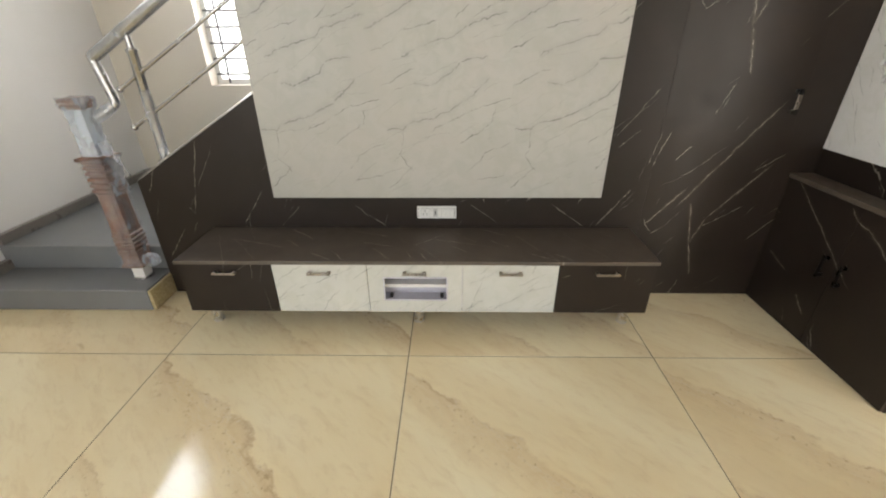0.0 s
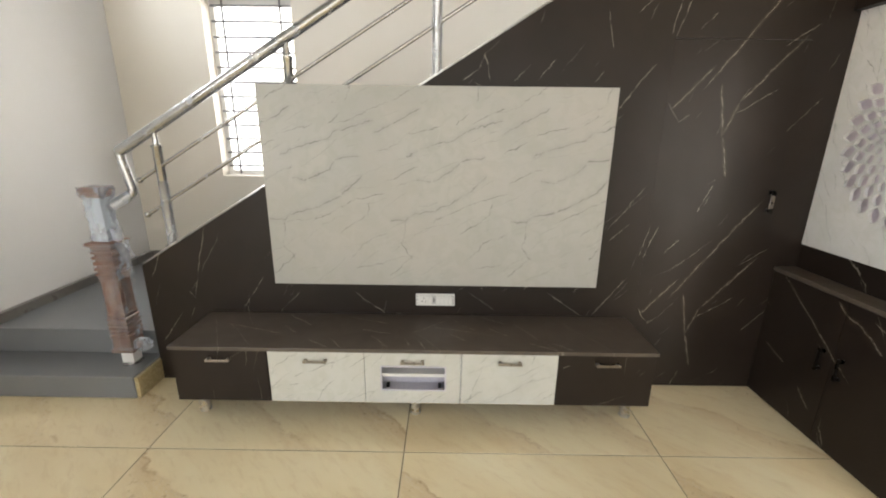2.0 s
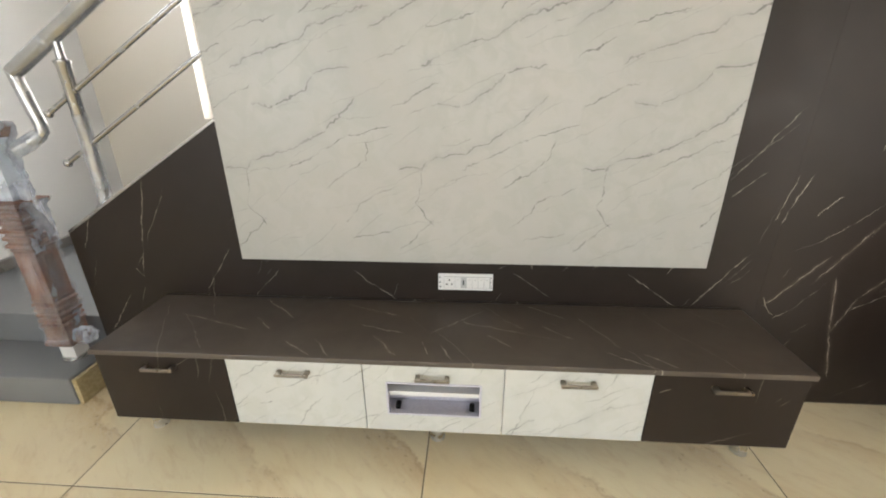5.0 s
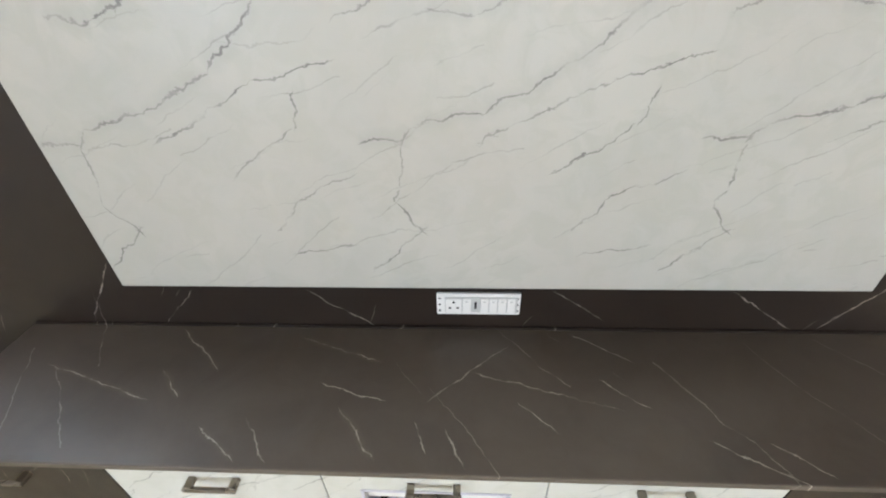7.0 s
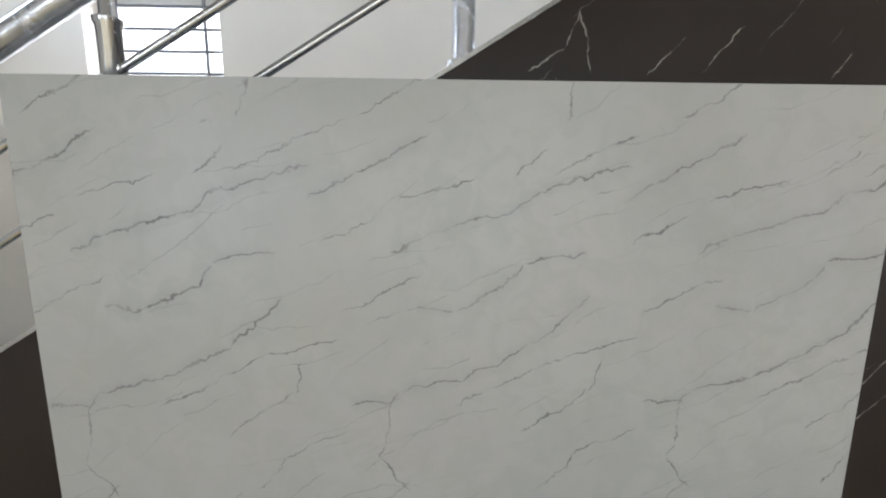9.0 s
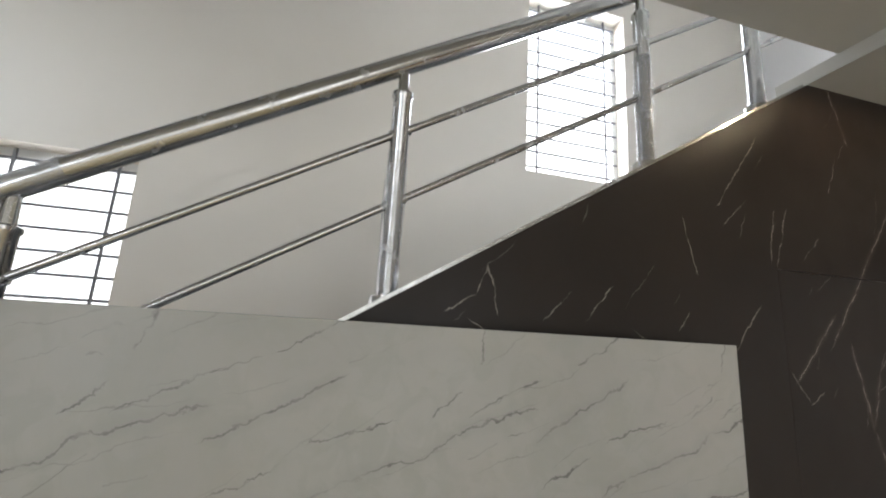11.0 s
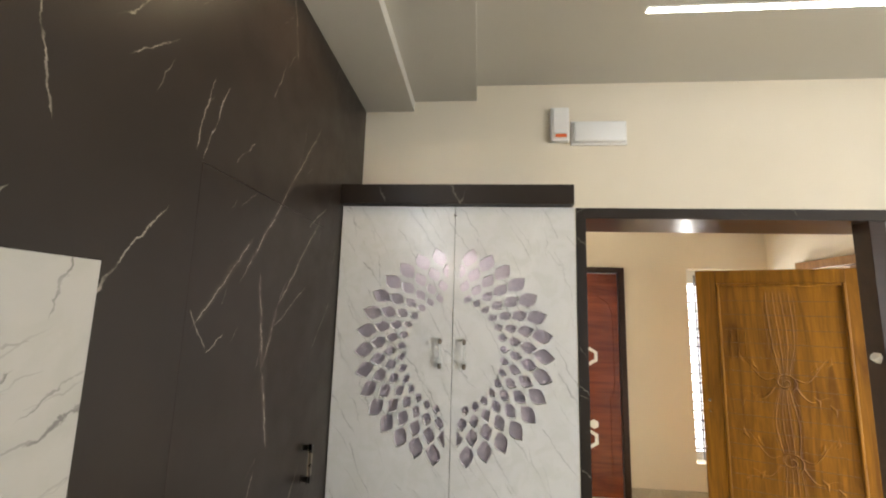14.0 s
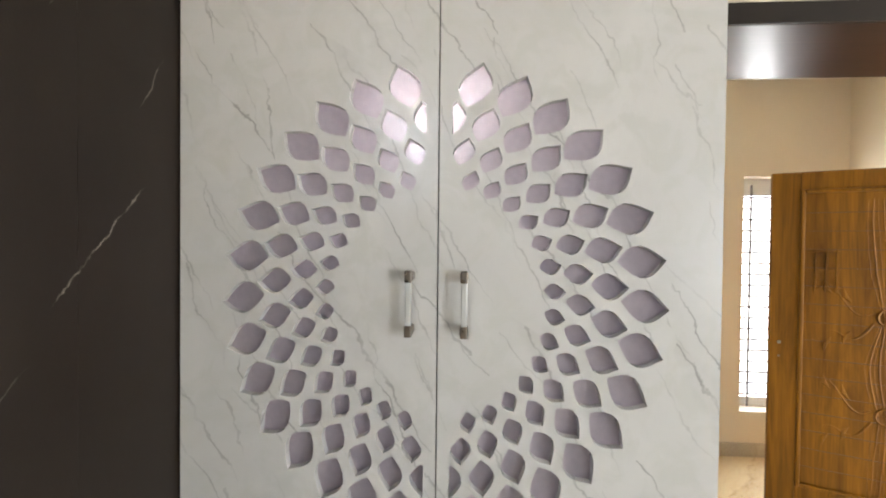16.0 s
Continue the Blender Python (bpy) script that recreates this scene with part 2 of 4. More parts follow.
def floor_marble():
    """Each tile carries the same brown veins, a little shifted from tile to tile."""
    m = mat("cream_marble_tile", 0.08)
    tc = m.node_tree.nodes.new("ShaderNodeTexCoord")
    info = m.node_tree.nodes.new("ShaderNodeObjectInfo")
    off = m.node_tree.nodes.new("ShaderNodeVectorMath")
    off.operation = "SCALE"
    off.inputs[0].default_value = (5.0, 9.0, 3.0)
    link(m, info.outputs["Random"], off.inputs["Scale"])
    add = m.node_tree.nodes.new("ShaderNodeVectorMath")
    link(m, tc.outputs["Object"], add.inputs[0])
    link(m, off.outputs[0], add.inputs[1])
    vec = add.outputs[0]
    along = m.node_tree.nodes.new("ShaderNodeMapping")
    along.inputs["Rotation"].default_value = (0, 0, radians(42))
    along.inputs["Scale"].default_value = (1, 1, 1)
    link(m, vec, along.inputs["Vector"])
    st = m.node_tree.nodes.new("ShaderNodeMapping")
    st.inputs["Scale"].default_value = (0.3, 1, 1)
    link(m, along.outputs["Vector"], st.inputs["Vector"])
    big = noise_of(m, st.outputs["Vector"], 2.0, 6.0, 0.6, 0.5)
    fine = noise_of(m, st.outputs["Vector"], 11.0, 8.0, 0.68, 1.0)
    dot = m.node_tree.nodes.new("ShaderNodeVectorMath")
    dot.operation = "DOT_PRODUCT"
    dot.inputs[1].default_value = (0.64, 0.77, 0)
    link(m, tc.outputs["Object"], dot.inputs[0])
    wave = noise_of(m, vec, 2.6, 6.0, 0.62, 0.3)
    c = mul(m, mul(m, dot.outputs["Value"], mul(m, mul(m, wave, -0.5, "ADD"), 0.34), "ADD"), mul(m, mul(m, info.outputs["Random"], -0.5, "ADD"), 0.12), "ADD")
    base = blend(m, ramp(m, big, [(0.34, 0.0), (0.66, 1.0)]), (0.79, 0.655, 0.415), (0.88, 0.785, 0.555))
    halo = ramp(m, c, [(0.34, 0.0), (0.46, 0.5), (0.49, 0.0), (0.70, 0.0), (0.855, 0.75), (0.875, 0.9), (0.89, 0.0), (1.0, 0.0)])
    base = blend(m, mul(m, halo, ramp(m, fine, [(0.3, 0.15), (0.7, 0.85)])), base, (0.62, 0.455, 0.265))
    core = ramp(m, c, [(0.462, 0.0), (0.474, 0.8), (0.486, 0.0), (0.86, 0.0), (0.874, 1.0), (0.889, 0.0)])
    base = blend(m, mul(m, core, ramp(m, fine, [(0.44, 0.0), (0.62, 0.6)])), base, (0.50, 0.35, 0.20))
    thread = ramp(m, fine, [(0.485, 0.0), (0.5, 1.0), (0.515, 0.0)])
    base = blend(m, mul(m, thread, mul(m, halo, 0.5)), base, (0.80, 0.74, 0.62))
    mottle = noise_of(m, st.outputs["Vector"], 26.0, 6.0, 0.7, 0.6)
    base = blend(m, ramp(m, mottle, [(0.50, 0.0), (0.72, 0.42)]), base, (0.66, 0.50, 0.30))
    fleck = noise_of(m, along.outputs["Vector"], 42.0, 4.0, 0.6)
    base = blend(m, mul(m, ramp(m, fleck, [(0.60, 0.0), (0.68, 0.8)]), halo), base, (0.44, 0.30, 0.165))
    paint(m, base)
    gloss(m, ramp(m, noise_of(m, place_of(m), 5.0, 4.0), [(0.3, 0.05), (0.75, 0.12)]))
    return m


def plaster(name, a, b, rough=0.6):
    m = mat(name, rough)
    vec = place_of(m)
    paint(m, blend(m, ramp(m, noise_of(m, vec, 1.1, 4.0), [(0.35, 0.0), (0.65, 1.0)]), a, b))
    bump(m, noise_of(m, vec, 160.0, 3.0), 0.06, 0.003)
    return m


def wood(name, dark, light, turn, rough=0.3, rings=9.0, coat=0.3, spec=0.5):
    m = mat(name, rough, Coat_Weight=coat, Coat_Roughness=0.12, Specular_IOR_Level=spec)
    vec = place_of(m, turn, (0.10, 1, 1))
    w = noise_of(m, vec, rings, 6.0, 0.6, 1.6)
    f = noise_of(m, place_of(m, turn, (0.03, 1, 1)), 120.0, 3.0)
    c = blend(m, ramp(m, w, [(0.32, 0.0), (0.68, 1.0)]), dark, light)
    c = blend(m, mul(m, ramp(m, f, [(0.4, 0.0), (0.7, 1.0)]), 0.35), c, tuple(v * 0.55 for v in dark))
    paint(m, c)
    bump(m, f, 0.08, 0.002)
    return m


def speckled(name, a, b, rough, scale=180.0, cloudy=0.10):
    m = mat(name, rough)
    vec = place_of(m)
    c = blend(m, ramp(m, noise_of(m, vec, scale, 2.0), [(0.4, 0.0), (0.62, 1.0)]), a, b)
    c = blend(m, mul(m, ramp(m, noise_of(m, vec, 3.0, 4.0), [(0.4, 0.0), (0.7, 1.0)]), cloudy), c, tuple(v * 0.72 for v in a))
    paint(m, c)
    gloss(m, ramp(m, noise_of(m, vec, 6.0, 4.0), [(0.3, rough * 0.8), (0.7, rough * 1.35)]))
    return m


def steel(name, colour, rough):
    m = mat(name, rough, 1.0, colour)
    gloss(m, ramp(m, noise_of(m, place_of(m), 24.0, 4.0), [(0.3, rough * 0.6), (0.7, rough * 1.5)]))
    return m


def glow(name, colour, strength):
    return mat(name, 0.5, 0.0, colour, Emission_Color=(*colour, 1), Emission_Strength=strength)


# veins of the dark sheet beside the board, round the board, and on the unit's top
SHEET = [(2.142, 2.23, 1.725, 1.655), (1.769, 1.771, 1.578, 1.555), (2.181, 1.907, 1.915, 1.60), (1.915, 1.60, 1.854, 1.43),
         (1.86, 1.44, 1.92, 1.23), (1.809, 1.69, 1.862, 1.428), (2.097, 1.668, 1.894, 1.542), (1.566, 1.594, 1.625, 1.511),
         (1.681, 1.542, 1.626, 1.503), (1.737, 2.0, 1.663, 1.92), (1.86, 1.20, 1.80, 1.05), (2.321, 1.632, 2.172, 1.461),
         (1.482, 1.778, 1.323, 1.57), (1.527, 1.197, 1.336, 0.933), (1.46, 2.083, 1.358, 1.987), (1.223, 2.003, 1.266, 1.83),
         (1.568, 0.972, 1.531, 0.798), (1.616, 2.079, 1.552, 1.888), (2.229, 0.857, 2.081, 0.754)]
AROUND = [(1.048, 0.581, 1.249, 0.442), (1.44, 0.626, 1.309, 0.443), (0.606, 0.58, 0.759, 0.468), (-0.035, 0.568, 0.144, 0.438),
          (-0.345, 0.569, -0.466, 0.435), (-0.534, 0.659, -0.672, 0.46), (-1.079, 0.822, -1.165, 0.642), (-0.831, 0.942, -0.942, 0.526),
          (-0.966, 0.56, -0.937, 0.52), (-1.026, 0.432, -1.168, 0.239), (0.548, 1.687, 0.627, 1.737), (0.627, 1.737, 0.652, 1.812),
          (0.652, 1.812, 0.683, 1.688), (0.796, 1.683, 0.877, 1.761), (0.909, 1.69, 0.998, 1.784), (1.192, 1.682, 1.231, 1.738)]
ONTOP = [(-0.694, 2.32, -0.362, 2.22), (-0.379, 2.309, -0.294, 2.227), (-0.403, 2.449, -0.232, 2.309), (-0.206, 2.157, -0.091, 2.077),
         (-0.057, 2.422, 0.183, 2.341), (0.094, 2.216, 0.201, 2.09), (0.298, 2.231, 0.499, 2.403), (0.393, 2.317, 0.746, 2.22),
         (0.503, 2.237, 0.593, 2.16), (0.343, 2.167, 0.385, 2.076), (0.668, 2.452, 0.81, 2.352), (0.705, 2.301, 0.803, 2.222),
         (0.893, 2.151, 1.067, 2.05), (1.014, 2.152, 1.10, 2.08), (-0.11, 2.185, -0.02, 2.079), (0.276, 2.181, 0.304, 2.107), (0.034, 2.277, 0.202, 2.228)]
# veins of one width of the white sheet, strong and faint
STRONG = [(0.32, 1.215, 0.40, 1.201), (0.40, 1.201, 0.51, 1.255), (0.50, 1.245, 0.54, 1.30), (0.54, 1.30, 0.67, 1.326),
          (0.18, 0.999, 0.27, 1.0), (0.262, 0.99, 0.285, 1.028), (0.28, 1.028, 0.42, 1.055), (0.41, 1.05, 0.57, 1.128), (0.56, 1.12, 0.68, 1.232),
          (0.27, 1.32, 0.335, 1.358), (0.33, 1.355, 0.52, 1.41), (0.50, 1.40, 0.57, 1.45), (0.56, 1.446, 0.751, 1.496), (0.105, 1.427, 0.35, 1.558)]
FAINT = [(0.265, 0.994, 0.257, 0.90), (0.257, 0.90, 0.245, 0.87), (0.245, 0.875, 0.305, 0.785), (0.589, 1.479, 0.757, 1.561), (0.517, 1.473, 0.581, 1.533),
         (0.163, 1.195, 0.338, 1.277), (0.21, 1.584, 0.345, 1.662), (0.542, 0.923, 0.691, 1.029), (0.691, 1.02, 0.711, 1.094), (0.40, 0.991, 0.64, 1.107),
         (0.63, 1.105, 0.79, 1.144), (0.604, 0.797, 0.665, 0.876), (0.66, 0.874, 0.80, 0.941), (0.752, 1.338, 0.874, 1.402), (0.283, 1.428, 0.45, 1.473),
         (0.612, 1.581, 0.629, 1.659), (0.0, 0.74, 0.155, 0.77), (0.176, 0.692, 0.311, 0.815)]
DARK = dark_marble("dark_marble_laminate")
DARKEAST = dark_marble("dark_marble_cabinet_sheet", ([(2.40, 0.742, 1.924, 0.38), (2.071, 0.719, 2.014, 0.665), (2.014, 0.667, 1.955, 0.66), (1.96, 0.662, 1.823, 0.572), (2.413, 0.332, 2.265, 0.283), (2.154, 0.212, 2.067, 0.135), (1.90, 0.70, 1.72, 0.60)],), (1, 2))
DARKWALL = dark_marble("dark_marble_wall_sheet", (SHEET, AROUND), (0, 2), (60.0, 1.10))
# copy of the dark sheet, lightened for light from above
DARKTOP = dark_marble("dark_marble_lit_top_sheet", (ONTOP,), (0, 1), lit_top=True)
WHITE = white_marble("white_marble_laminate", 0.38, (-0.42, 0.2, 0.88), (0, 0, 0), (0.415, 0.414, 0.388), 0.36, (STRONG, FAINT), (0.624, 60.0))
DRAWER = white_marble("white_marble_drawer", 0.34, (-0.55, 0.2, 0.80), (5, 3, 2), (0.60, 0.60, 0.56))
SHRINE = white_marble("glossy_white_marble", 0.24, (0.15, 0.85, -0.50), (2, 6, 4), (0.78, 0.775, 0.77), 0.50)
TILE = floor_marble()
GROUT = plaster("tile_grout", (0.11, 0.085, 0.055), (0.15, 0.115, 0.075), 0.8)
CREAM = plaster("cream_wall_paint", (0.68, 0.613, 0.495), (0.71, 0.643, 0.525), 0.55)
# one stair paint in two tints: cool and warm daylight put into it
PALE = plaster("cool_lit_stair_paint", (0.725, 0.715, 0.705), (0.755, 0.745, 0.735), 0.55)
STAIRP = plaster("warm_lit_stair_paint", (0.665, 0.615, 0.535), (0.695, 0.645, 0.565), 0.55)
# one ceiling white twice: dimmed for shade here, lifted in the lobby for bounce
CEILW = plaster("dimmed_white_ceiling_paint", (0.455, 0.44, 0.40), (0.475, 0.46, 0.42), 0.6)
LOBBYW = plaster("lifted_white_lobby_ceiling_paint", (0.76, 0.73, 0.66), (0.79, 0.76, 0.69), 0.6)
GRANITE = plaster("grey_granite", (0.172, 0.180, 0.188), (0.198, 0.206, 0.214), 0.24)
SKIRT = speckled("grey_skirting_stone", (0.13, 0.12, 0.11), (0.18, 0.165, 0.15), 0.3)
PALESTONE = speckled("pale_beige_stone", (0.40, 0.36, 0.29), (0.47, 0.43, 0.35), 0.25)
CLAD = speckled("yellowed_tile_edge", (0.42, 0.34, 0.18), (0.52, 0.43, 0.25), 0.35, 60.0)
STEEL = steel("polished_steel", (0.47, 0.465, 0.455), 0.20)
LEGS = steel("brushed_leg_steel", (0.66, 0.64, 0.60), 0.3)
CHROME = steel("chrome", (0.42, 0.41, 0.40), 0.12)
BRONZE = steel("antique_bronze", (0.20, 0.17, 0.14), 0.34)
PEWTER = steel("worn_pewter", (0.30, 0.265, 0.22), 0.30)
BLACKM = steel("blackened_metal", (0.03, 0.028, 0.026), 0.3)
TEAK = wood("varnished_teak", (0.100, 0.041, 0.002), (0.235, 0.108, 0.006), (0, 0, 1), 0.50, 11.0, 0.0, 0.22)
TEAKD = wood("groove_shade_teak", (0.06, 0.025, 0.004), (0.11, 0.05, 0.009), (0, 1, 0), 0.4, 9.0, 0.1)
TEAKF = wood("teak_frame", (0.20, 0.095, 0.03), (0.36, 0.19, 0.07), (0, 0, 1), 0.35)
REDWOOD = wood("red_stained_wood", (0.12, 0.020, 0.007), (0.26, 0.052, 0.016), (0, 1, 0), 0.25)
BROWN = wood("dark_brown_veneer", (0.020, 0.0085, 0.0055), (0.036, 0.0155, 0.0095), (0, 1, 0), 0.32, 9.0, 0.1, 0.3)
GOLDW = wood("golden_brown_veneer", (0.15, 0.068, 0.007), (0.215, 0.103, 0.012), (0, 1, 0), 0.4, 9.0, 0.1)
NEWELW = wood("newel_wood", (0.085, 0.030, 0.014), (0.22, 0.085, 0.036), (0, 0, 1), 0.4)
NEWELD = wood("newel_dark_inset", (0.05, 0.017, 0.006), (0.13, 0.050, 0.018), (0, 0, 1), 0.3)
NEWELP = wood("newel_pale_inset", (0.14, 0.060, 0.032), (0.27, 0.135, 0.08), (0, 0, 1), 0.4)
WPLASTIC = mat("white_plastic", 0.3, 0.0, (0.75, 0.74, 0.72))
NECKW = mat("bluish_white_wrap", 0.22, 0.0, (0.56, 0.63, 0.73))
GPLASTIC = mat("grey_switch_plastic", 0.35, 0.0, (0.50, 0.50, 0.49))
HOLE = mat("socket_hole", 0.5, 0.0, (0.03, 0.03, 0.03))
ORANGE = mat("orange_plastic", 0.35, 0.0, (0.75, 0.14, 0.03))
def acrylic(name, a, b):
    """Glossy acrylic sheet that lets some light through."""
    m = speckled(name, a, b, 0.10, 90.0)
    t = node(m, "ShaderNodeBsdfTranslucent", Color=(0.90, 0.82, 0.86, 1))
    mix = node(m, "ShaderNodeMixShader", Fac=0.35)
    link(m, m.node_tree.nodes["Principled BSDF"].outputs[0], mix.inputs[1])
    link(m, t.outputs[0], mix.inputs[2])
    link(m, mix.outputs[0], m.node_tree.nodes["Material Output"].inputs["Surface"])
    return m


LILAC = acrylic("lilac_acrylic_inlay", (0.50, 0.445, 0.51), (0.56, 0.50, 0.56))
LINER = speckled("lilac_cabinet_liner", (0.50, 0.49, 0.56), (0.56, 0.55, 0.61), 0.4, 120.0)
FRAMEW = mat("white_window_frame", 0.4, 0.0, (0.72, 0.72, 0.70))
BARS = mat("grille_bar_paint", 0.5, 0.0, (0.17, 0.17, 0.18))
DAYGLOW = glow("bright_sky", (1.0, 1.0, 1.0), 2.2)
LAMP = glow("warm_lamp", (1.0, 0.84, 0.55), 1.9)
LED = glow("white_led", (1.0, 0.95, 0.86), 22.0)
# a faint glow is put into the white of the cut daisies
GRILLEW = mat("glowing_white_cut_panel", 0.4, 0.0, (0.82, 0.80, 0.76), Emission_Color=(1.0, 0.95, 0.86, 1), Emission_Strength=0.25)
GRILLEB = speckled("taupe_backing", (0.20, 0.17, 0.135), (0.24, 0.205, 0.165), 0.5, 90.0)
ETCH = mat("etched_glass_grey", 0.3, 0.0, (0.42, 0.42, 0.44))


def wrap_film(name, lo, hi):
    m = mat(name, 0.16, 0.0, (0.66, 0.70, 0.78), Alpha=0.45)
    vec = place_of(m, scale=(1, 1, 0.5))
    n = noise_of(m, vec, 26.0, 6.0, 0.6, 1.5)
    bump(m, n, 0.9, 0.012)
    link(m, ramp(m, noise_of(m, vec, 12.0, 4.0), [(0.38, lo), (0.70, hi)]), m.node_tree.nodes["Principled BSDF"].inputs["Alpha"])
    return m


FILM = wrap_film("clear_plastic_wrap", 0.03, 0.40)
HAZE = wrap_film("milky_plastic_wrap", 0.16, 0.75)
ACRYL = mat("clear_acrylic", 0.08, 0.0, (0.60, 0.61, 0.60))


# ---- mesh helpers ----
def box_in(bm, x0, x1, y0, y1, z0, z1, bevel=0.0):
    made = bmesh.ops.create_cube(bm, size=1.0)
    for v in made["verts"]:
        v.co = Vector(((x0 + x1) / 2 + v.co.x * (x1 - x0), (y0 + y1) / 2 + v.co.y * (y1 - y0), (z0 + z1) / 2 + v.co.z * (z1 - z0)))
    if bevel:
        edges = {e for v in made["verts"] for e in v.link_edges}
        bmesh.ops.bevel(bm, geom=list(edges), offset=bevel, segments=2, affect="EDGES", profile=0.5)
    return bm


def box(x0, x1, y0, y1, z0, z1, bevel=0.0):
    return box_in(bmesh.new(), x0, x1, y0, y1, z0, z1, bevel)


def tube_in(bm, points, radius, sides=12, caps=True):
    points = [Vector(p) for p in points]
    radii = radius if isinstance(radius, (list, tuple)) else [radius] * len(points)
    rings = []
    up = None
    for i, p in enumerate(points):
        d = (points[min(i + 1, len(points) - 1)] - points[max(i - 1, 0)]).normalized()
        if up is None:
            up = Vector((0, 0, 1)) if abs(d.z) < 0.9 else Vector((1, 0, 0))
        a = d.cross(up).normalized()
        b = a.cross(d).normalized()
        up = b
        rings.append([bm.verts.new(p + radii[i] * (math.cos(t) * a + math.sin(t) * b)) for t in (2 * math.pi * k / sides for k in range(sides))])
    for r, s in zip(rings, rings[1:]):
        for k in range(sides):
            bm.faces.new((r[k], r[(k + 1) % sides], s[(k + 1) % sides], s[k]))
    if caps:
        bm.faces.new(rings[0][::-1])
        bm.faces.new(rings[-1])
    return bm


def tube(points, radius, sides=12):
    return tube_in(bmesh.new(), points, radius, sides)


def prism(outline, axis, a, b, bevel=0.0):
    """A flat outline in the two other axes, drawn out from a to b along axis."""
    bm = bmesh.new()
    def at(u, v, w):
        return {"x": (w, u, v), "y": (u, w, v), "z": (u, v, w)}[axis]
    lo = [bm.verts.new(at(u, v, a)) for u, v in outline]
    hi = [bm.verts.new(at(u, v, b)) for u, v in outline]
    bm.faces.new(lo)
    bm.faces.new(hi[::-1])
    n = len(lo)
    for k in range(n):
        bm.faces.new((lo[k], hi[k], hi[(k + 1) % n], lo[(k + 1) % n]))
    bmesh.ops.recalc_face_normals(bm, faces=bm.faces)
    if bevel:
        bmesh.ops.bevel(bm, geom=list(bm.edges), offset=bevel, segments=2, affect="EDGES", profile=0.5)
    return bm


def mesh_of(name, bm, material, smooth=False):
    bmesh.ops.recalc_face_normals(bm, faces=bm.faces)
    me = bpy.data.meshes.new(name)
    bm.to_mesh(me)
    bm.free()
    me.materials.append(material)
    if smooth:
        for p in me.polygons:
            p.use_smooth = True
        me.set_sharp_from_angle(angle=radians(40))
    return me


def part(name, bm, material, parent, label="", smooth=False):
    ob = new(name, mesh_of(name, bm, material, smooth))
    ob.parent = parent
    if label:
        tagged(ob, label)
    return ob


def thing(name, label, category, group="", kind=""):
    return tagged(new(name), label, category, group, kind)


def solid(name, bm, material, label, category, group="", kind="", smooth=False):
    return tagged(new(name, mesh_of(name, bm, material, smooth)), label, category, group, kind)


def pierced(axis, lo, hi, u, v, holes, skip=()):
    """A wall between lo and hi along axis, over u by v, with rectangular holes (u0, u1, v0, v1)."""
    us = sorted({*u, *(h[0] for h in holes), *(h[1] for h in holes)})
    vs = sorted({*v, *(h[2] for h in holes), *(h[3] for h in holes)})
    bm = bmesh.new()
    for a, b in zip(us, us[1:]):
        for c, d in zip(vs, vs[1:]):
            cu, cv = (a + b) / 2, (c + d) / 2
            if any(h[0] < cu < h[1] and h[2] < cv < h[3] for h in holes):
                continue
            if axis == "x":
                box_in(bm, lo, hi, a, b, c, d)
            else:
                box_in(bm, a, b, lo, hi, c, d)
    bmesh.ops.remove_doubles(bm, verts=bm.verts, dist=0.0001)
    return bm


def structure(name, bm, material, label, category="wall"):
    return solid(name, bm, material, label, category, kind="structure")


# ---- the setting ----
TOP = 5.4
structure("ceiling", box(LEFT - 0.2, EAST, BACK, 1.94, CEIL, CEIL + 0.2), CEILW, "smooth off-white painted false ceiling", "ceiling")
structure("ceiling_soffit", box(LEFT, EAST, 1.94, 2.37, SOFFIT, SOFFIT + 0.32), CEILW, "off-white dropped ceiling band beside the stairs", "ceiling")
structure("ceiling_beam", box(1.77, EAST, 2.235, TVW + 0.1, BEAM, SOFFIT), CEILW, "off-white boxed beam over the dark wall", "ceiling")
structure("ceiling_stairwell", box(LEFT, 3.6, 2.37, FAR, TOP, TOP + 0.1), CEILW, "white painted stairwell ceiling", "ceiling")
structure("ceiling_lobby", box(EAST + 0.2, LOBBY, LSOUTH, LNORTH, 2.75, 2.85), LOBBYW, "white painted lobby ceiling", "ceiling")

slope_x = [-1.21, (BEAM - 0.71) / 0.612 - 1.21]
outline = [(-1.21, 0), (EAST, 0), (EAST, BEAM), (slope_x[1], BEAM), (-1.21, 0.71)]
structure("wall_tv", prism(outline, "y", TVW + 0.012, TVW + 0.10), PALE, "pale plastered wall under the stair flight")
structure("wall_east", pierced("x", EAST, EAST + 0.2, (BACK, TVW), (0, 2.9), [(-0.85, 1.495, -0.1, 2.068)]), CREAM, "cream painted wall with a wide opening to the lobby")
# the low opening is out of view, cut for the added daylight
structure("wall_left", pierced("x", LEFT - 0.2, LEFT, (BACK, FAR), (0, TOP), [(-2.95, -1.35, 0.5, 2.2), (2.45, 3.35, 2.4, 3.3)]), PALE, "pale painted side wall beside the stairs")
structure("wall_back", pierced("y", BACK - 0.2, BACK, (LEFT - 0.2, EAST + 0.2), (0, 2.9), [(-1.6, 1.0, 0.6, 2.3)]), CREAM, "cream painted wall with a wide window")
W1 = (-1.48, -0.77, 1.045, 2.46)
W2 = (1.45, 2.25, 2.75, 4.15)
structure("wall_stair", pierced("y", FAR, FAR + 0.2, (LEFT - 0.2, 3.8), (0, TOP), [W1, W2]), STAIRP, "pale painted stairwell wall with two barred windows")
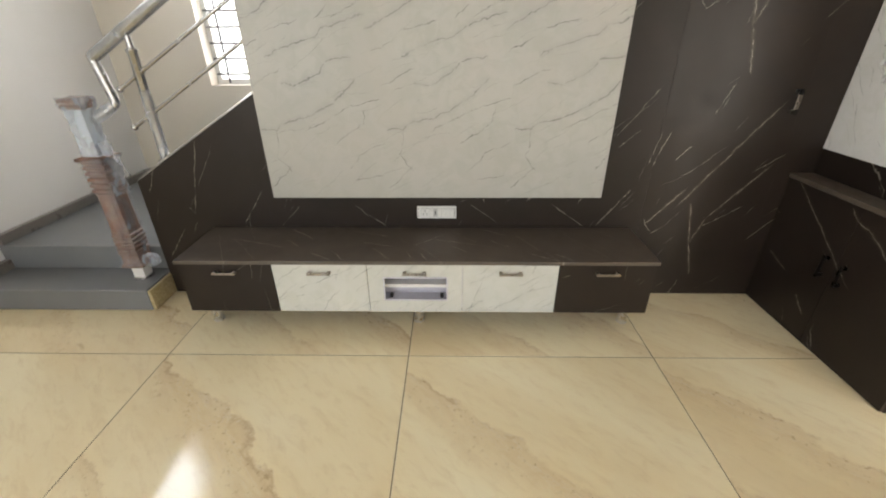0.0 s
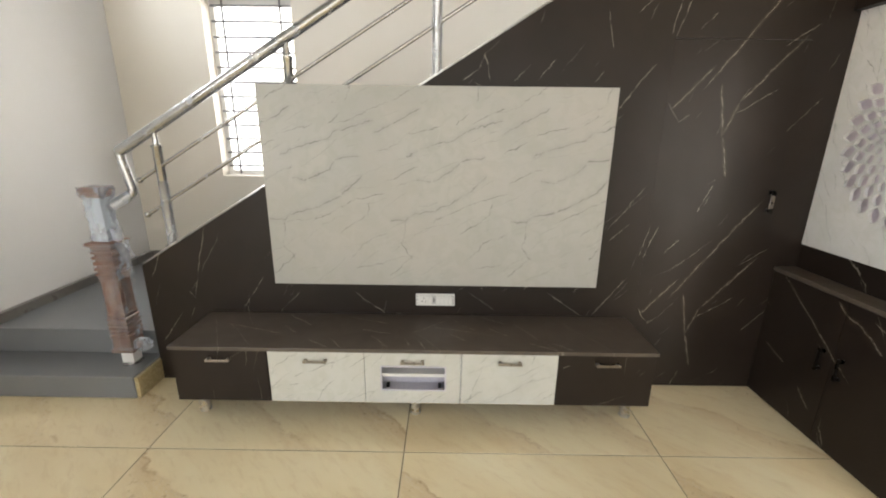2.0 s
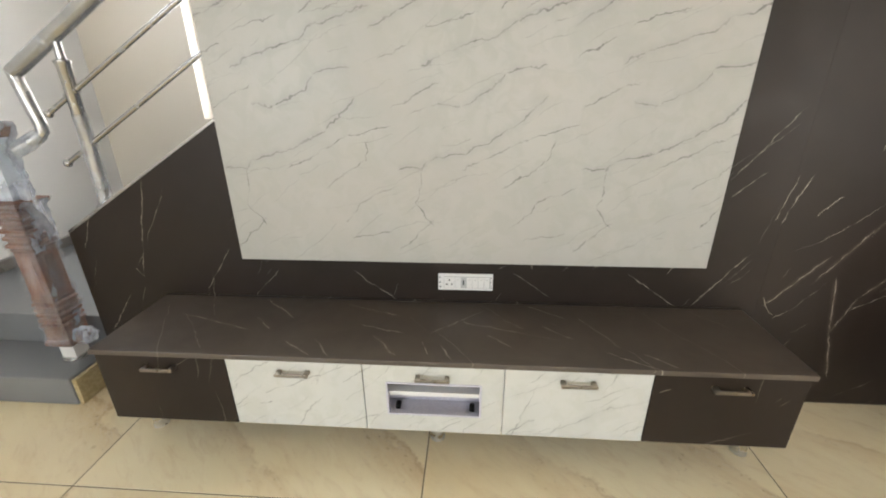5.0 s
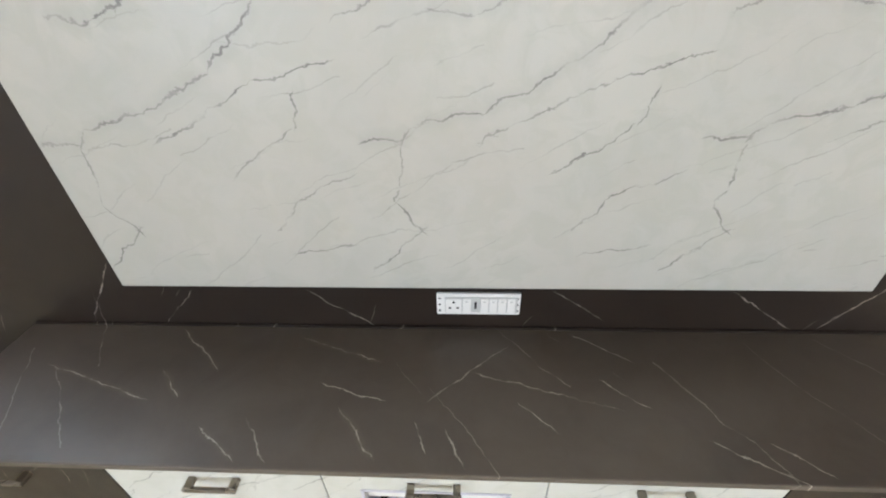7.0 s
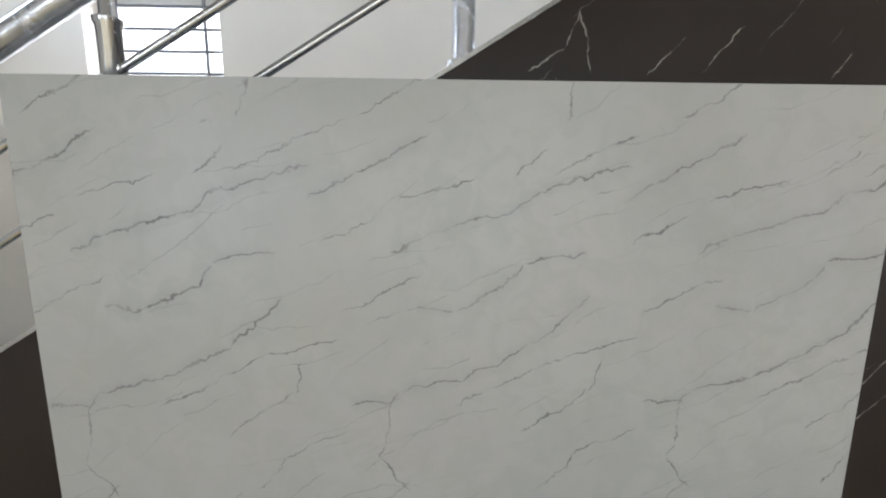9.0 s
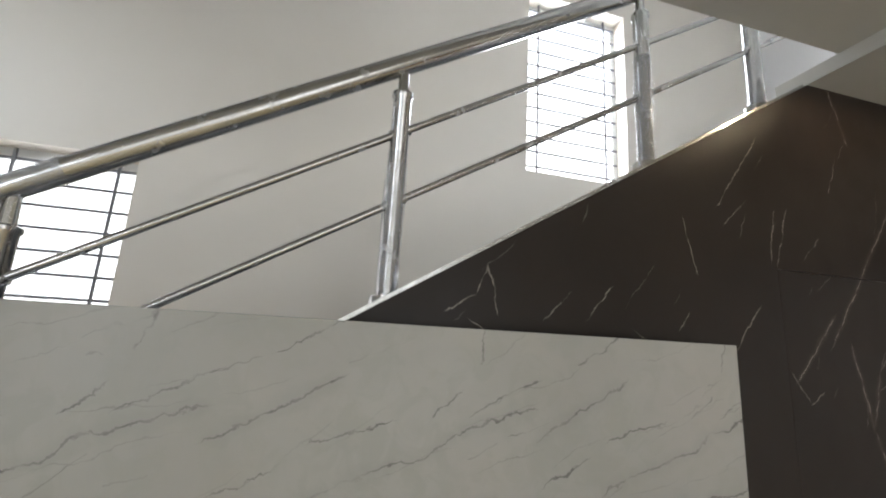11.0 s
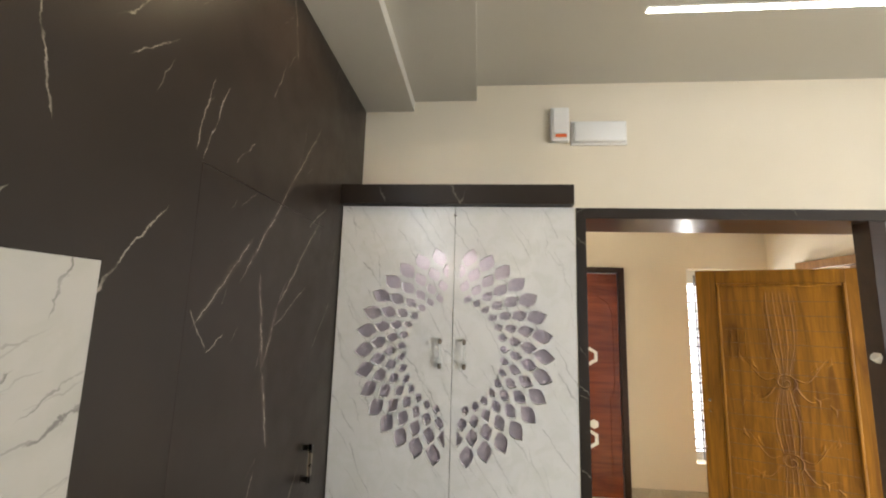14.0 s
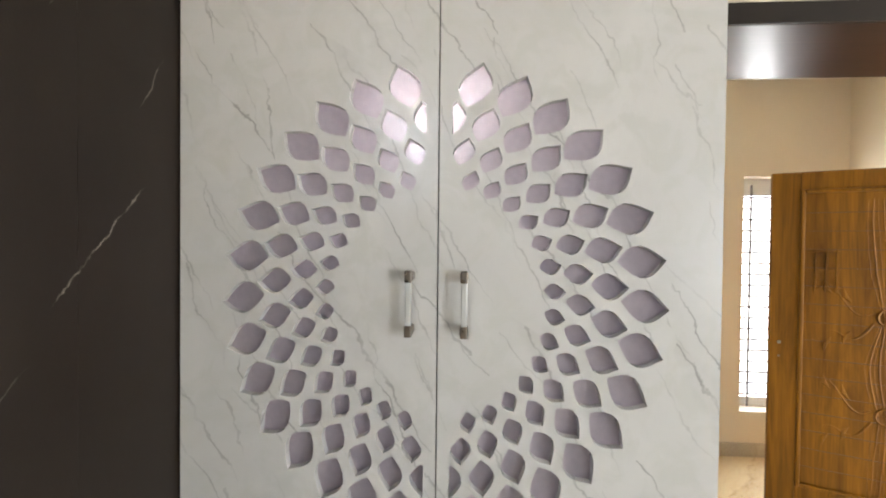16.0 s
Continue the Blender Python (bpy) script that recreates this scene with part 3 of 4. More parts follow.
structure("wall_stair_end", box(3.55, 3.75, 2.45, FAR, 0, TOP), PALE, "pale painted end wall of the stairwell")
structure("wall_upper", box(LEFT, 3.6, 2.37, 2.45, SOFFIT + 0.32, TOP), PALE, "pale painted upper floor wall over the stairs")
structure("wall_upper_end", box(EAST, 3.6, 2.468, 2.56, 0, TOP), PALE, "pale painted wall closing the stairwell")
structure("wall_lobby", pierced("x", LOBBY, LOBBY + 0.2, (LSOUTH - 0.2, LNORTH), (0, 2.9), [(-0.62, -0.02, 0.33, 2.05), (0.58, 1.45, -0.1, 2.02)]), CREAM, "cream painted lobby wall with a barred window and a door")
structure("wall_lobby_south", pierced("y", LSOUTH - 0.2, LSOUTH, (EAST + 0.2, LOBBY), (0, 2.9), [(2.95, 3.88, -0.1, 2.0)]), CREAM, "cream painted lobby wall with the main doorway")
structure("wall_lobby_north", box(EAST + 0.2, LOBBY, LNORTH, LNORTH + 0.1, 0, 2.9), CREAM, "cream painted lobby wall")

# ---- stairs ----
steps = thing("staircase", "grey polished granite stairs turning beside the dark wall", "stairs", kind="structure")
S1, S2, SR = 0.135, 0.290, 2.515   # heights of the first step and the landing, and the second riser
part("step", box(LEFT, -1.225, 2.262, SR + 0.01, 0, S1, 0.006), GRANITE, steps)
part("step", box(LEFT, -1.215, SR, FAR, S1, S2, 0.006), GRANITE, steps)
part("step_end", box(-1.2245, -1.205, 2.268, SR - 0.002, 0, S1 - 0.008, 0.004), CLAD, steps, "yellowed tile cladding on the step end")
part("step_end", box(-1.2145, -1.200, SR - 0.014, SR - 0.001, 0.0, S2 + 0.004, 0.003), PALESTONE, steps, "pale stone edge strip beside the riser")
for k in range(17):
    x = -1.2 + 0.25 * k
    z = S2 + 0.152 * (k + 1)
    if x + 0.25 < 3.5:
        part("step", box(x, x + 0.27, TVW + 0.102, FAR, z - 0.15, z, 0.004), GRANITE, steps)

skirt = thing("skirting", "grey stone skirting along the stair landing", "skirting", kind="structure")
part("strip", box(LEFT, LEFT + 0.038, SR, FAR, S2, S2 + 0.062, 0.003), SKIRT, skirt)
part("strip", box(LEFT + 0.038, -1.2, FAR - 0.014, FAR, S2, S2 + 0.066, 0.003), SKIRT, skirt)
part("strip", box(LEFT, LEFT + 0.038, 2.262, SR, S1, S1 + 0.062, 0.003), SKIRT, skirt)
base = thing("baseboard", "pale stone baseboard round the lobby", "baseboard", kind="structure")
part("strip", box(LOBBY - 0.012, LOBBY, LSOUTH, 0.552, 0, 0.10, 0.002), PALESTONE, base)


def stair_window(name, w, y, label, bars=11, sill=True):
    x0, x1, z0, z1 = w
    win = thing(name, label, "window", kind="structure")
    fy0, fy1 = y + 0.12, y + 0.16
    part("window_frame", box(x0, x0 + 0.04, fy0, fy1, z0, z1), FRAMEW, win)
    part("window_frame", box(x1 - 0.04, x1, fy0, fy1, z0, z1), FRAMEW, win)
    part("window_frame", box(x0 + 0.04, x1 - 0.04, fy0, fy1, z1 - 0.06, z1), FRAMEW, win)
    part("window_frame", box(x0 + 0.04, x1 - 0.04, fy0, fy1, z0, z0 + 0.04), FRAMEW, win)
    for k in range(bars):
        z = z0 + 0.08 + (z1 - z0 - 0.14) * k / (bars - 1)
        part("bar", tube([(x0 + 0.02, y + 0.10, z), (x1 - 0.02, y + 0.10, z)], 0.0085, 8), BARS, win)
    for x in (x0 + 0.12, x1 - 0.12):
        part("bar", tube([(x, y + 0.088, z0 + 0.01), (x, y + 0.088, z1 - 0.01)], 0.009, 8), BARS, win)
    return win


stair_window("window_1", W1, FAR, "tall stair window with steel grille bars", 12)
stair_window("window_2", W2, FAR, "upper stair window with steel grille bars", 12)
structure("backdrop", box(-4, 5, FAR + 1.6, FAR + 1.65, -1, 7), DAYGLOW, "bright hazy daylight outside the windows", "backdrop")
structure("backdrop_lobby", box(LOBBY + 1.4, LOBBY + 1.45, -6, 3, -1, 4), DAYGLOW, "bright hazy daylight outside the lobby", "backdrop")
structure("backdrop_door", box(1.0, 6.2, LSOUTH - 2.0, LSOUTH - 1.95, -1, 4), DAYGLOW, "bright hazy daylight outside the main door", "backdrop")
# ---- dark wall, panel and television unit ----
slab = thing("wall_cladding", "dark brown marble-look laminate with pale veins under the stairs", "wall cladding", kind="structure")
zt = wall_top
part("panel", prism([(-1.21, 0), (1.555, 0), (1.555, zt(1.555)), (-1.21, 0.71)], "y", TVW, TVW + 0.012), DARKWALL, slab)
part("panel", prism([(1.555, 1.884), (EAST, 1.884), (EAST, BEAM), (slope_x[1], BEAM), (1.555, zt(1.555))], "y", TVW, TVW + 0.012), DARKWALL, slab)
part("panel", box(2.206, EAST, TVW, TVW + 0.012, 0, 1.884), DARKWALL, slab)
part("trim", prism([(-1.21, 0.712), (slope_x[1] - 0.02, BEAM - 0.012), (slope_x[1] - 0.02, BEAM - 0.002), (-1.21, 0.722)], "y", TVW - 0.001, TVW + 0.10), STEEL, slab, "thin bright metal edge trim")


def bar_handle(parent, centre, along, out, length, stand, thick, metal, grip=None, label=""):
    """A bar on two feet."""
    c, a, o = Vector(centre), Vector(along), Vector(out)
    side = a.cross(o)
    def block(mid, la, lo, ls):
        bm = bmesh.new()
        bmesh.ops.create_cube(bm, size=1.0)
        for v in bm.verts:
            v.co = mid + a * v.co.x * la + o * v.co.y * lo + side * v.co.z * ls
        bmesh.ops.bevel(bm, geom=list(bm.edges), offset=min(la, lo, ls) * 0.2, segments=2, affect="EDGES", profile=0.5)
        return bm
    h = new("handle")
    h.parent = parent
    if label:
        tagged(h, label)
    for s in (-1, 1):
        part("foot", block(c + a * s * (length / 2 - thick * 0.9) + o * stand / 2, thick * 1.3, stand, thick * 1.25), metal, h)
    part("grip", block(c + o * stand, length - (2.8 * thick if grip else 0), thick * 0.8, thick * 0.9), grip or metal, h)
    if grip:
        for s in (-1, 1):
            part("foot", block(c + a * s * (length / 2 - thick * 0.9) + o * stand, thick * 1.8, thick, thick * 1.1), metal, h)
    return h


hid = solid("wall_door", box(1.5554, 2.2056, TVW - 0.0004, TVW + 0.0115, 0.003, 1.8824, 0.0004), DARKWALL, "flush dark laminate door hidden in the stair wall", "door", kind="structure")
bar_handle(hid, (2.165, TVW - 0.001, 1.113), (0, 0, 1), (0, -1, 0), 0.115, 0.026, 0.012, BLACKM, BRONZE, label="black and bronze bar handle")

panel = thing("television_backboard", "white marble-look laminate board with grey veins on the dark wall", "backboard")
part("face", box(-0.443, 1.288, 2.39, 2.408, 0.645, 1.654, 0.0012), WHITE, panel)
part("batten", box(-0.35, 1.20, 2.408, TVW, 0.72, 0.80), DARK, panel)
part("batten", box(-0.35, 1.20, 2.408, TVW, 1.45, 1.53), DARK, panel)

plate = thing("socket_plate", "white modular socket and switch plate under the panel", "socket")
part("plate", box(0.312, 0.530, TVW - 0.010, TVW, 0.497, 0.569, 0.003), WPLASTIC, plate)
part("bezel", box(0.334, 0.522, TVW - 0.012, TVW - 0.010, 0.507, 0.559, 0.0008), GPLASTIC, plate, "fine grey line round the modules")
for k, (x, w) in enumerate(((0.357, 0.042), (0.391, 0.022), (0.4365, 0.021), (0.4595, 0.021), (0.4825, 0.021), (0.5055, 0.021))):
    part("switch" if k else "socket", box(x - w / 2, x + w / 2, TVW - 0.0155, TVW - 0.012, 0.510, 0.556, 0.0015), WPLASTIC, plate)
    if k:
        part("rocker_mark", box(x - 0.0035, x + 0.0035, TVW - 0.0161, TVW - 0.0154, 0.545, 0.549), GPLASTIC, plate)
part("indicator", box(0.4105, 0.4165, TVW - 0.0155, TVW - 0.012, 0.522, 0.544, 0.001), HOLE, plate, "dark fuse slot")
for x, z in ((0.357, 0.545), (0.347, 0.526), (0.367, 0.526)):
    part("pin_hole", tube([(x, TVW - 0.0160, z), (x, TVW - 0.0150, z)], 0.0037, 10), HOLE, plate)
for x in (0.320, 0.522):
    for z in (0.512, 0.533, 0.554):
        part("screw", tube([(x, TVW - 0.0115, z), (x, TVW - 0.0095, z)], 0.003, 10), HOLE, plate)

unit = thing("tv_unit", "low dark marble-look television unit on short steel legs", "cabinet")
UX0, UX1, UY = -0.855, 1.500, 2.078
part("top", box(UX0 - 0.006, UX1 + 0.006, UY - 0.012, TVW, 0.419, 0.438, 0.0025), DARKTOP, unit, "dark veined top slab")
part("upstand", box(UX0, UX1, TVW - 0.008, TVW - 0.0005, 0.438, 0.446, 0.001), DARK, unit)
step = (1.029 + 0.386) / 3
xs = [UX0, -0.386, -0.386 + step, -0.386 + 2 * step, 1.029, UX1]
part("side", box(UX0, UX0 + 0.016, UY + 0.018, TVW, 0.133, 0.419, 0.001), DARK, unit)
part("side", box(UX1 - 0.016, UX1, UY + 0.018, TVW, 0.133, 0.419, 0.001), DARK, unit)
part("bottom", box(UX0 + 0.016, UX1 - 0.016, UY + 0.018, TVW, 0.133, 0.151), DARK, unit)
part("back", box(UX0 + 0.016, UX1 - 0.016, TVW - 0.012, TVW - 0.004, 0.151, 0.419), LINER, unit)
for x in xs[1:-1]:
    part("divider", box(x - 0.008, x + 0.008, UY + 0.018, TVW - 0.012, 0.151, 0.419), LINER, unit)
for k, (a, b) in enumerate(zip(xs, xs[1:])):
    mid, z0, z1 = (a + b) / 2, 0.135, 0.417
    a, b = a + 0.0015, b - 0.0015
    if k == 2:
        bm = bmesh.new()
        hx0, hx1, hz0, hz1 = 0.163, 0.484, 0.207, 0.343
        for r in ((a, hx0, z0, z1), (hx1, b, z0, z1), (hx0, hx1, z0, hz0), (hx0, hx1, hz1, z1)):
            box_in(bm, r[0], r[1], UY, UY + 0.018, r[2], r[3])
        bmesh.ops.remove_doubles(bm, verts=bm.verts, dist=0.0001)
        front = part("front", bm, DRAWER, unit, "white drop front with an open niche")
        part("shelf", box(xs[2] + 0.008, xs[3] - 0.008, UY + 0.020, UY + 0.085, 0.272, 0.289), WPLASTIC, unit, "white niche shelf")
        for r in ((hx0 - 0.001, hx0 + 0.006, hz0, hz1), (hx1 - 0.006, hx1 + 0.001, hz0, hz1), (hx0 + 0.006, hx1 - 0.006, hz1 - 0.006, hz1 + 0.001), (hx0 + 0.006, hx1 - 0.006, hz0 - 0.001, hz0 + 0.006)):
            part("niche_trim", box(r[0], r[1], UY - 0.002, UY + 0.017, r[2], r[3], 0.0008), LINER, front)
        part("niche_floor", box(xs[2] + 0.008, xs[3] - 0.008, UY + 0.022, UY + 0.084, 0.188, 0.200), LINER, unit)
        part("niche_back", box(xs[2] + 0.008, xs[3] - 0.008, UY + 0.085, UY + 0.093, 0.151, 0.419), LINER, unit)
        for x in (hx0 + 0.03, hx1 - 0.03):
            part("hinge", box(x - 0.009, x + 0.009, UY + 0.03, UY + 0.06, 0.200, 0.217, 0.004), BLACKM, unit)
    else:
        front = part("front", box(a, b, UY, UY + 0.018, z0, z1, 0.001), DARK if k in (0, 4) else DRAWER, unit,
                     "dark laminate front" if k in (0, 4) else "white marble-look drawer front")
    bar_handle(front, (mid if k else mid + 0.0, UY, 0.372), (1, 0, 0), (0, -1, 0), 0.112, 0.024, 0.0085, PEWTER, label="antique bronze bar handle")
for x in (-0.797, 0.326, 1.440):
    for y in (2.187, 2.40):
        part("leg", tube([(x, y, 0), (x, y, 0.006), (x, y, 0.0065), (x, y, 0.133)], [0.028, 0.028, 0.025, 0.025], 20), LEGS, unit, "round steel leg", True)

# ---- newel and railing ----
newel = thing("newel_post", "square wooden newel post wrapped in clear plastic", "post")
NX, NY = -1.338, 2.425


def square_loft(levels, cx, cy, wob=0.0, per=4):
    """A square column, half as wide at each level as given; wob crumples it."""
    bm = bmesh.new()
    rnd = random.Random(7)
    rings = []
    corners = [(-1, -1), (1, -1), (1, 1), (-1, 1)]
    for z, h in levels:
        ring = []
        for k in range(4 * per):
            side, f = k // per, (k % per) / per
            c, e = corners[side], corners[(side + 1) % 4]
            j = h + rnd.uniform(-wob, wob)
            ring.append(bm.verts.new((cx + (c[0] * (1 - f) + e[0] * f) * j, cy + (c[1] * (1 - f) + e[1] * f) * j, z + rnd.uniform(-wob, wob) * 0.6)))
        rings.append(ring)
    n = 4 * per
    for p, q in zip(rings, rings[1:]):
        for k in range(n):
            bm.faces.new((p[k], p[(k + 1) % n], q[(k + 1) % n], q[k]))
    bm.faces.new(rings[0][::-1])
    bm.faces.new(rings[-1])
    return bm


part("foot", tube([(NX, NY, S1), (NX, NY, S1 + 0.006), (NX, NY, S1 + 0.0065), (NX, NY, S1 + 0.012)], [0.052, 0.052, 0.044, 0.044], 24), STEEL, newel, "steel base ring", True)
part("base", square_loft([(S1 + 0.012, 0.033), (0.222, 0.033)], NX, NY), WPLASTIC, newel, "pale lower block")
part("collar", square_loft([(0.216, 0.050), (0.222, 0.060), (0.238, 0.060), (0.246, 0.053)], NX, NY), NEWELW, newel, "moulded lower collar")
shaft = [(0.246, 0.050), (0.30, 0.050)]
for k in range(5):
    z = 0.305 + k * 0.026
    shaft += [(z, 0.046), (z + 0.006, 0.054), (z + 0.016, 0.054), (z + 0.022, 0.046)]
shaft += [(0.445, 0.050), (0.455, 0.046), (0.655, 0.046), (0.665, 0.051)]
for k in range(5):
    z = 0.672 + k * 0.031
    shaft += [(z, 0.047), (z + 0.007, 0.056), (z + 0.019, 0.056), (z + 0.026, 0.047)]
shaft += [(0.832, 0.055), (0.845, 0.055)]
part("shaft", square_loft(shaft, NX, NY), NEWELW, newel, "brown ribbed shaft")
for dx, dy in ((0, -1), (1, 0)):
    px, py = NX + dx * 0.047, NY + dy * 0.047
    part("inset_panel", box(px - (0.022 if dy else 0.002), px + (0.022 if dy else 0.002), py - (0.022 if dx else 0.002), py + (0.022 if dx else 0.002), 0.475, 0.635, 0.0015), NEWELD if dx else NEWELP, newel, "inset panel of the shaft")
part("collar", square_loft([(0.842, 0.056), (0.848, 0.068), (0.862, 0.070), (0.868, 0.052)], NX, NY), NEWELW, newel, "flat wooden collar")
part("neck", square_loft([(0.868, 0.041), (1.098, 0.041)], NX, NY), NECKW, newel, "bluish white wrapped upper block")
part("cap", square_loft([(1.098, 0.044), (1.104, 0.052), (1.114, 0.052), (1.117, 0.047), (1.123, 0.047), (1.127, 0.054), (1.142, 0.054), (1.150, 0.044)], NX, NY), NEWELW, newel, "moulded cap under film")
part("wrap", square_loft([(0.225 + 0.0155 * k, 0.0555 + 0.0035 * math.sin(k * 1.3) + (0.006 if k < 2 else 0)) for k in range(30)], NX, NY, 0.0035, 6), FILM, newel, "crumpled clear plastic wrap", True)
part("wrap", square_loft([(0.672 + 0.0145 * k, 0.0585 + 0.003 * math.sin(k * 2.1) + (0.013 if k > 11 else 0)) for k in range(14)], NX, NY, 0.0035, 6), FILM, newel, "crumpled clear plastic wrap", True)
part("wrap", square_loft([(0.872 + 0.0165 * k, 0.0445 + 0.002 * math.sin(k * 1.7) + (0.011 if k > 13 else 0)) for k in range(18)], NX, NY, 0.0028, 6), HAZE, newel, "milky crumpled plastic wrap", True)
bm = bmesh.new()
rnd = random.Random(11)
rows = []
for k in range(15):
    z = 0.655 + 0.0145 * k
    rows.append([bm.verts.new((NX + 0.064 + (0.008 if k > 12 else 0) + 0.004 * math.sin(1.9 * k + j) + rnd.uniform(-0.002, 0.002), NY - 0.058 + 0.0145 * j, z + 0.006 * math.sin(j * 0.9))) for j in range(9)])
for p, q in zip(rows, rows[1:]):
    for j in range(8):
        bm.faces.new((p[j], p[j + 1], q[j + 1], q[j]))
bmesh.ops.solidify(bm, geom=bm.faces[:], thickness=0.0012)
part("wrap", bm, HAZE, newel, "milky fold of plastic wrap", True)
bm = bmesh.new()
bmesh.ops.create_icosphere(bm, subdivisions=3, radius=1.0)
rnd = random.Random(3)
for v in bm.verts:
    v.co = Vector((NX + 0.085, NY - 0.005, 0.252)) + Vector((v.co.x * 0.052, v.co.y * 0.038, v.co.z * 0.040)) * (1 + rnd.uniform(-0.16, 0.12))
part("wrap", bm, HAZE, newel, "bunched plastic wrap at the foot", True)
bm = bmesh.new()
prev = None
for k in range(9):
    f = k / 8
    c = Vector((NX + 0.045 + 0.13 * f, NY - 0.03 + 0.02 * math.sin(5 * f), 0.885 + 0.05 * math.sin(2.6 * f) - 0.15 * f * f))
    w = 0.045 * (1 - 0.6 * f)
    row = [bm.verts.new(c + Vector((0.01 * math.sin(k), 0.012 * math.cos(2 * k + s), s * w))) for s in (-1, -0.3, 0.4, 1)]
    if prev:
        for i in range(3):
            bm.faces.new((prev[i], prev[i + 1], row[i + 1], row[i]))
    prev = row
bmesh.ops.solidify(bm, geom=bm.faces[:], thickness=0.0015)
part("wrap_tail", bm, HAZE, newel, "loose tail of plastic wrap", True)

rail = thing("stair_railing", "stainless steel stair railing partly wrapped in plastic film", "railing")
RY = 2.51


def zrail(x):
    return 1.323 + 0.598 * (x + 1.244)


end_x = 1.155
run = [(-1.244 + (end_x + 1.244) * k / 12, RY, zrail(-1.244 + (end_x + 1.244) * k / 12)) for k in range(13)]
part("handrail", tube(run, 0.027, 20), STEEL, rail, "thick steel handrail", True)
part("handrail", tube([(-1.250, RY, 1.335), (-1.243, RY, 1.30), (-1.212, RY, 1.135), (-1.212, RY, 1.11), (-1.225, RY - 0.005, 1.095), (-1.30, RY - 0.05, 1.045)], 0.022, 18), STEEL, rail, "steel rail end bent down to the newel", True)
part("handrail", tube([(-1.222, RY - 0.003, 1.102), (-1.262, RY - 0.025, 1.07), (-1.30, RY - 0.05, 1.045)], [0.026, 0.030, 0.029], 14), HAZE, rail, "plastic film on the rail end", True)
part("handrail", tube([(-1.243, RY, 1.30), (-1.228, RY, 1.22), (-1.212, RY, 1.135), (-1.214, RY, 1.105)], [0.0235, 0.0245, 0.0255, 0.0265], 14), FILM, rail, "plastic film on the bent rail", True)
part("handrail", tube([(x, RY, z + 0.001) for x, y, z in run[:6]], 0.0285, 20), FILM, rail, "plastic film round the handrail", True)
ROD = ((1.176, -1.162, 1.86, 0.600), (0.990, -1.153, 1.83, 0.606))


def zrod(x, rod):
    return rod[0] + rod[3] * (x - rod[1])


for one in ROD:
    z0, x0, x1 = one[:3]
    bm = tube([(x0, RY, z0), ((x0 + x1) / 2, RY, zrod((x0 + x1) / 2, one)), (x1, RY, zrod(x1, one))], 0.0095, 12)
    rod = part("rod", bm, STEEL, rail, "thin steel rod", True)
    bm = bmesh.new()
    bmesh.ops.create_uvsphere(bm, u_segments=12, v_segments=8, radius=0.016)
    bmesh.ops.translate(bm, verts=bm.verts, vec=(x0, RY, z0))
    part("end_cap", bm, STEEL, rod, "", True)
for x in (-1.042, -0.318, 0.42, 1.15, 1.60):
    z0 = wall_top(x)
    z1 = zrail(x) if x < 1.2 else zrail(x) + 0.02
    post = part("post", tube([(x, RY, z0), (x, RY, z1 - 0.10), (x, RY, z1 - 0.095), (x, RY, z1 - 0.085), (x, RY, z1 - 0.08), (x, RY, z1 - 0.03), (x, RY, z1)], [0.023, 0.023, 0.027, 0.027, 0.015, 0.013, 0.013], 18), STEEL, rail, "steel post", True)
    part("flange", tube([(x, RY, z0 - 0.012), (x, RY, z0 + 0.008)], 0.038, 18), STEEL, post, "", True)
    for one in ROD:
        z = zrod(x, one)
        part("clamp", tube([(x - 0.022, RY, z - 0.013), (x + 0.022, RY, z + 0.013)], 0.015, 12), STEEL, post, "", True)
    part("wrap", tube([(x, RY, z0 + 0.01), (x, RY, z0 + 0.10), (x, RY, z0 + 0.24), (x, RY, z0 + 0.36)], [0.028, 0.0255, 0.0285, 0.0255], 14), FILM, post, "plastic film round the post", True)

# ---- shrine unit on the east wall ----
SX, SY0, SY1 = 2.391, 1.556, TVW - 0.001
lower = thing("base_cabinet", "dark marble-look base cabinet with two doors under the shrine unit", "cabinet")
part("body", box(2.302, EAST, 1.572, SY1, 0, 0.735), DARK, lower)
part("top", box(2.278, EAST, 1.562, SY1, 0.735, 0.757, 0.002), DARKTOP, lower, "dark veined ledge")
mid = 2.02
for y0, y1, hy in ((1.574, mid - 0.0015, mid - 0.05), (mid + 0.0015, SY1 - 0.002, mid + 0.05)):
    d = part("door", box(2.284, 2.302, y0, y1, 0.006, 0.732, 0.001), DARKEAST, lower)
    bar_handle(d, (2.284, hy, 0.42), (0, 0, 1), (-1, 0, 0), 0.112, 0.026, 0.012, BLACKM, label="blackened bar handle")

shrine = thing("shrine_cabinet", "wall cabinet with glossy white doors carved with a ring of petals", "cabinet")
part("side", box(SX + 0.022, EAST, SY0 + 0.001, SY0 + 0.017, 0.757, 2.0), DARK, shrine)
part("side", box(SX + 0.022, EAST, SY1 - 0.016, SY1, 0.757, 2.0), DARK, shrine)
part("bottom", box(SX + 0.022, EAST, SY0 + 0.017, SY1 - 0.016, 0.757, 0.884), DARK, shrine)
part("top", box(SX + 0.022, EAST, SY0 + 0.017, SY1 - 0.016, 1.98, 2.0), DARK, shrine)
part("back", box(EAST - 0.010, EAST - 0.001, SY0 + 0.017, SY1 - 0.016, 0.884, 1.98), LINER, shrine)
part("plinth", box(SX + 0.004, SX + 0.022, SY0 + 0.001, SY1, 0.757, 0.884), DARK, shrine, "dark strip under the doors")
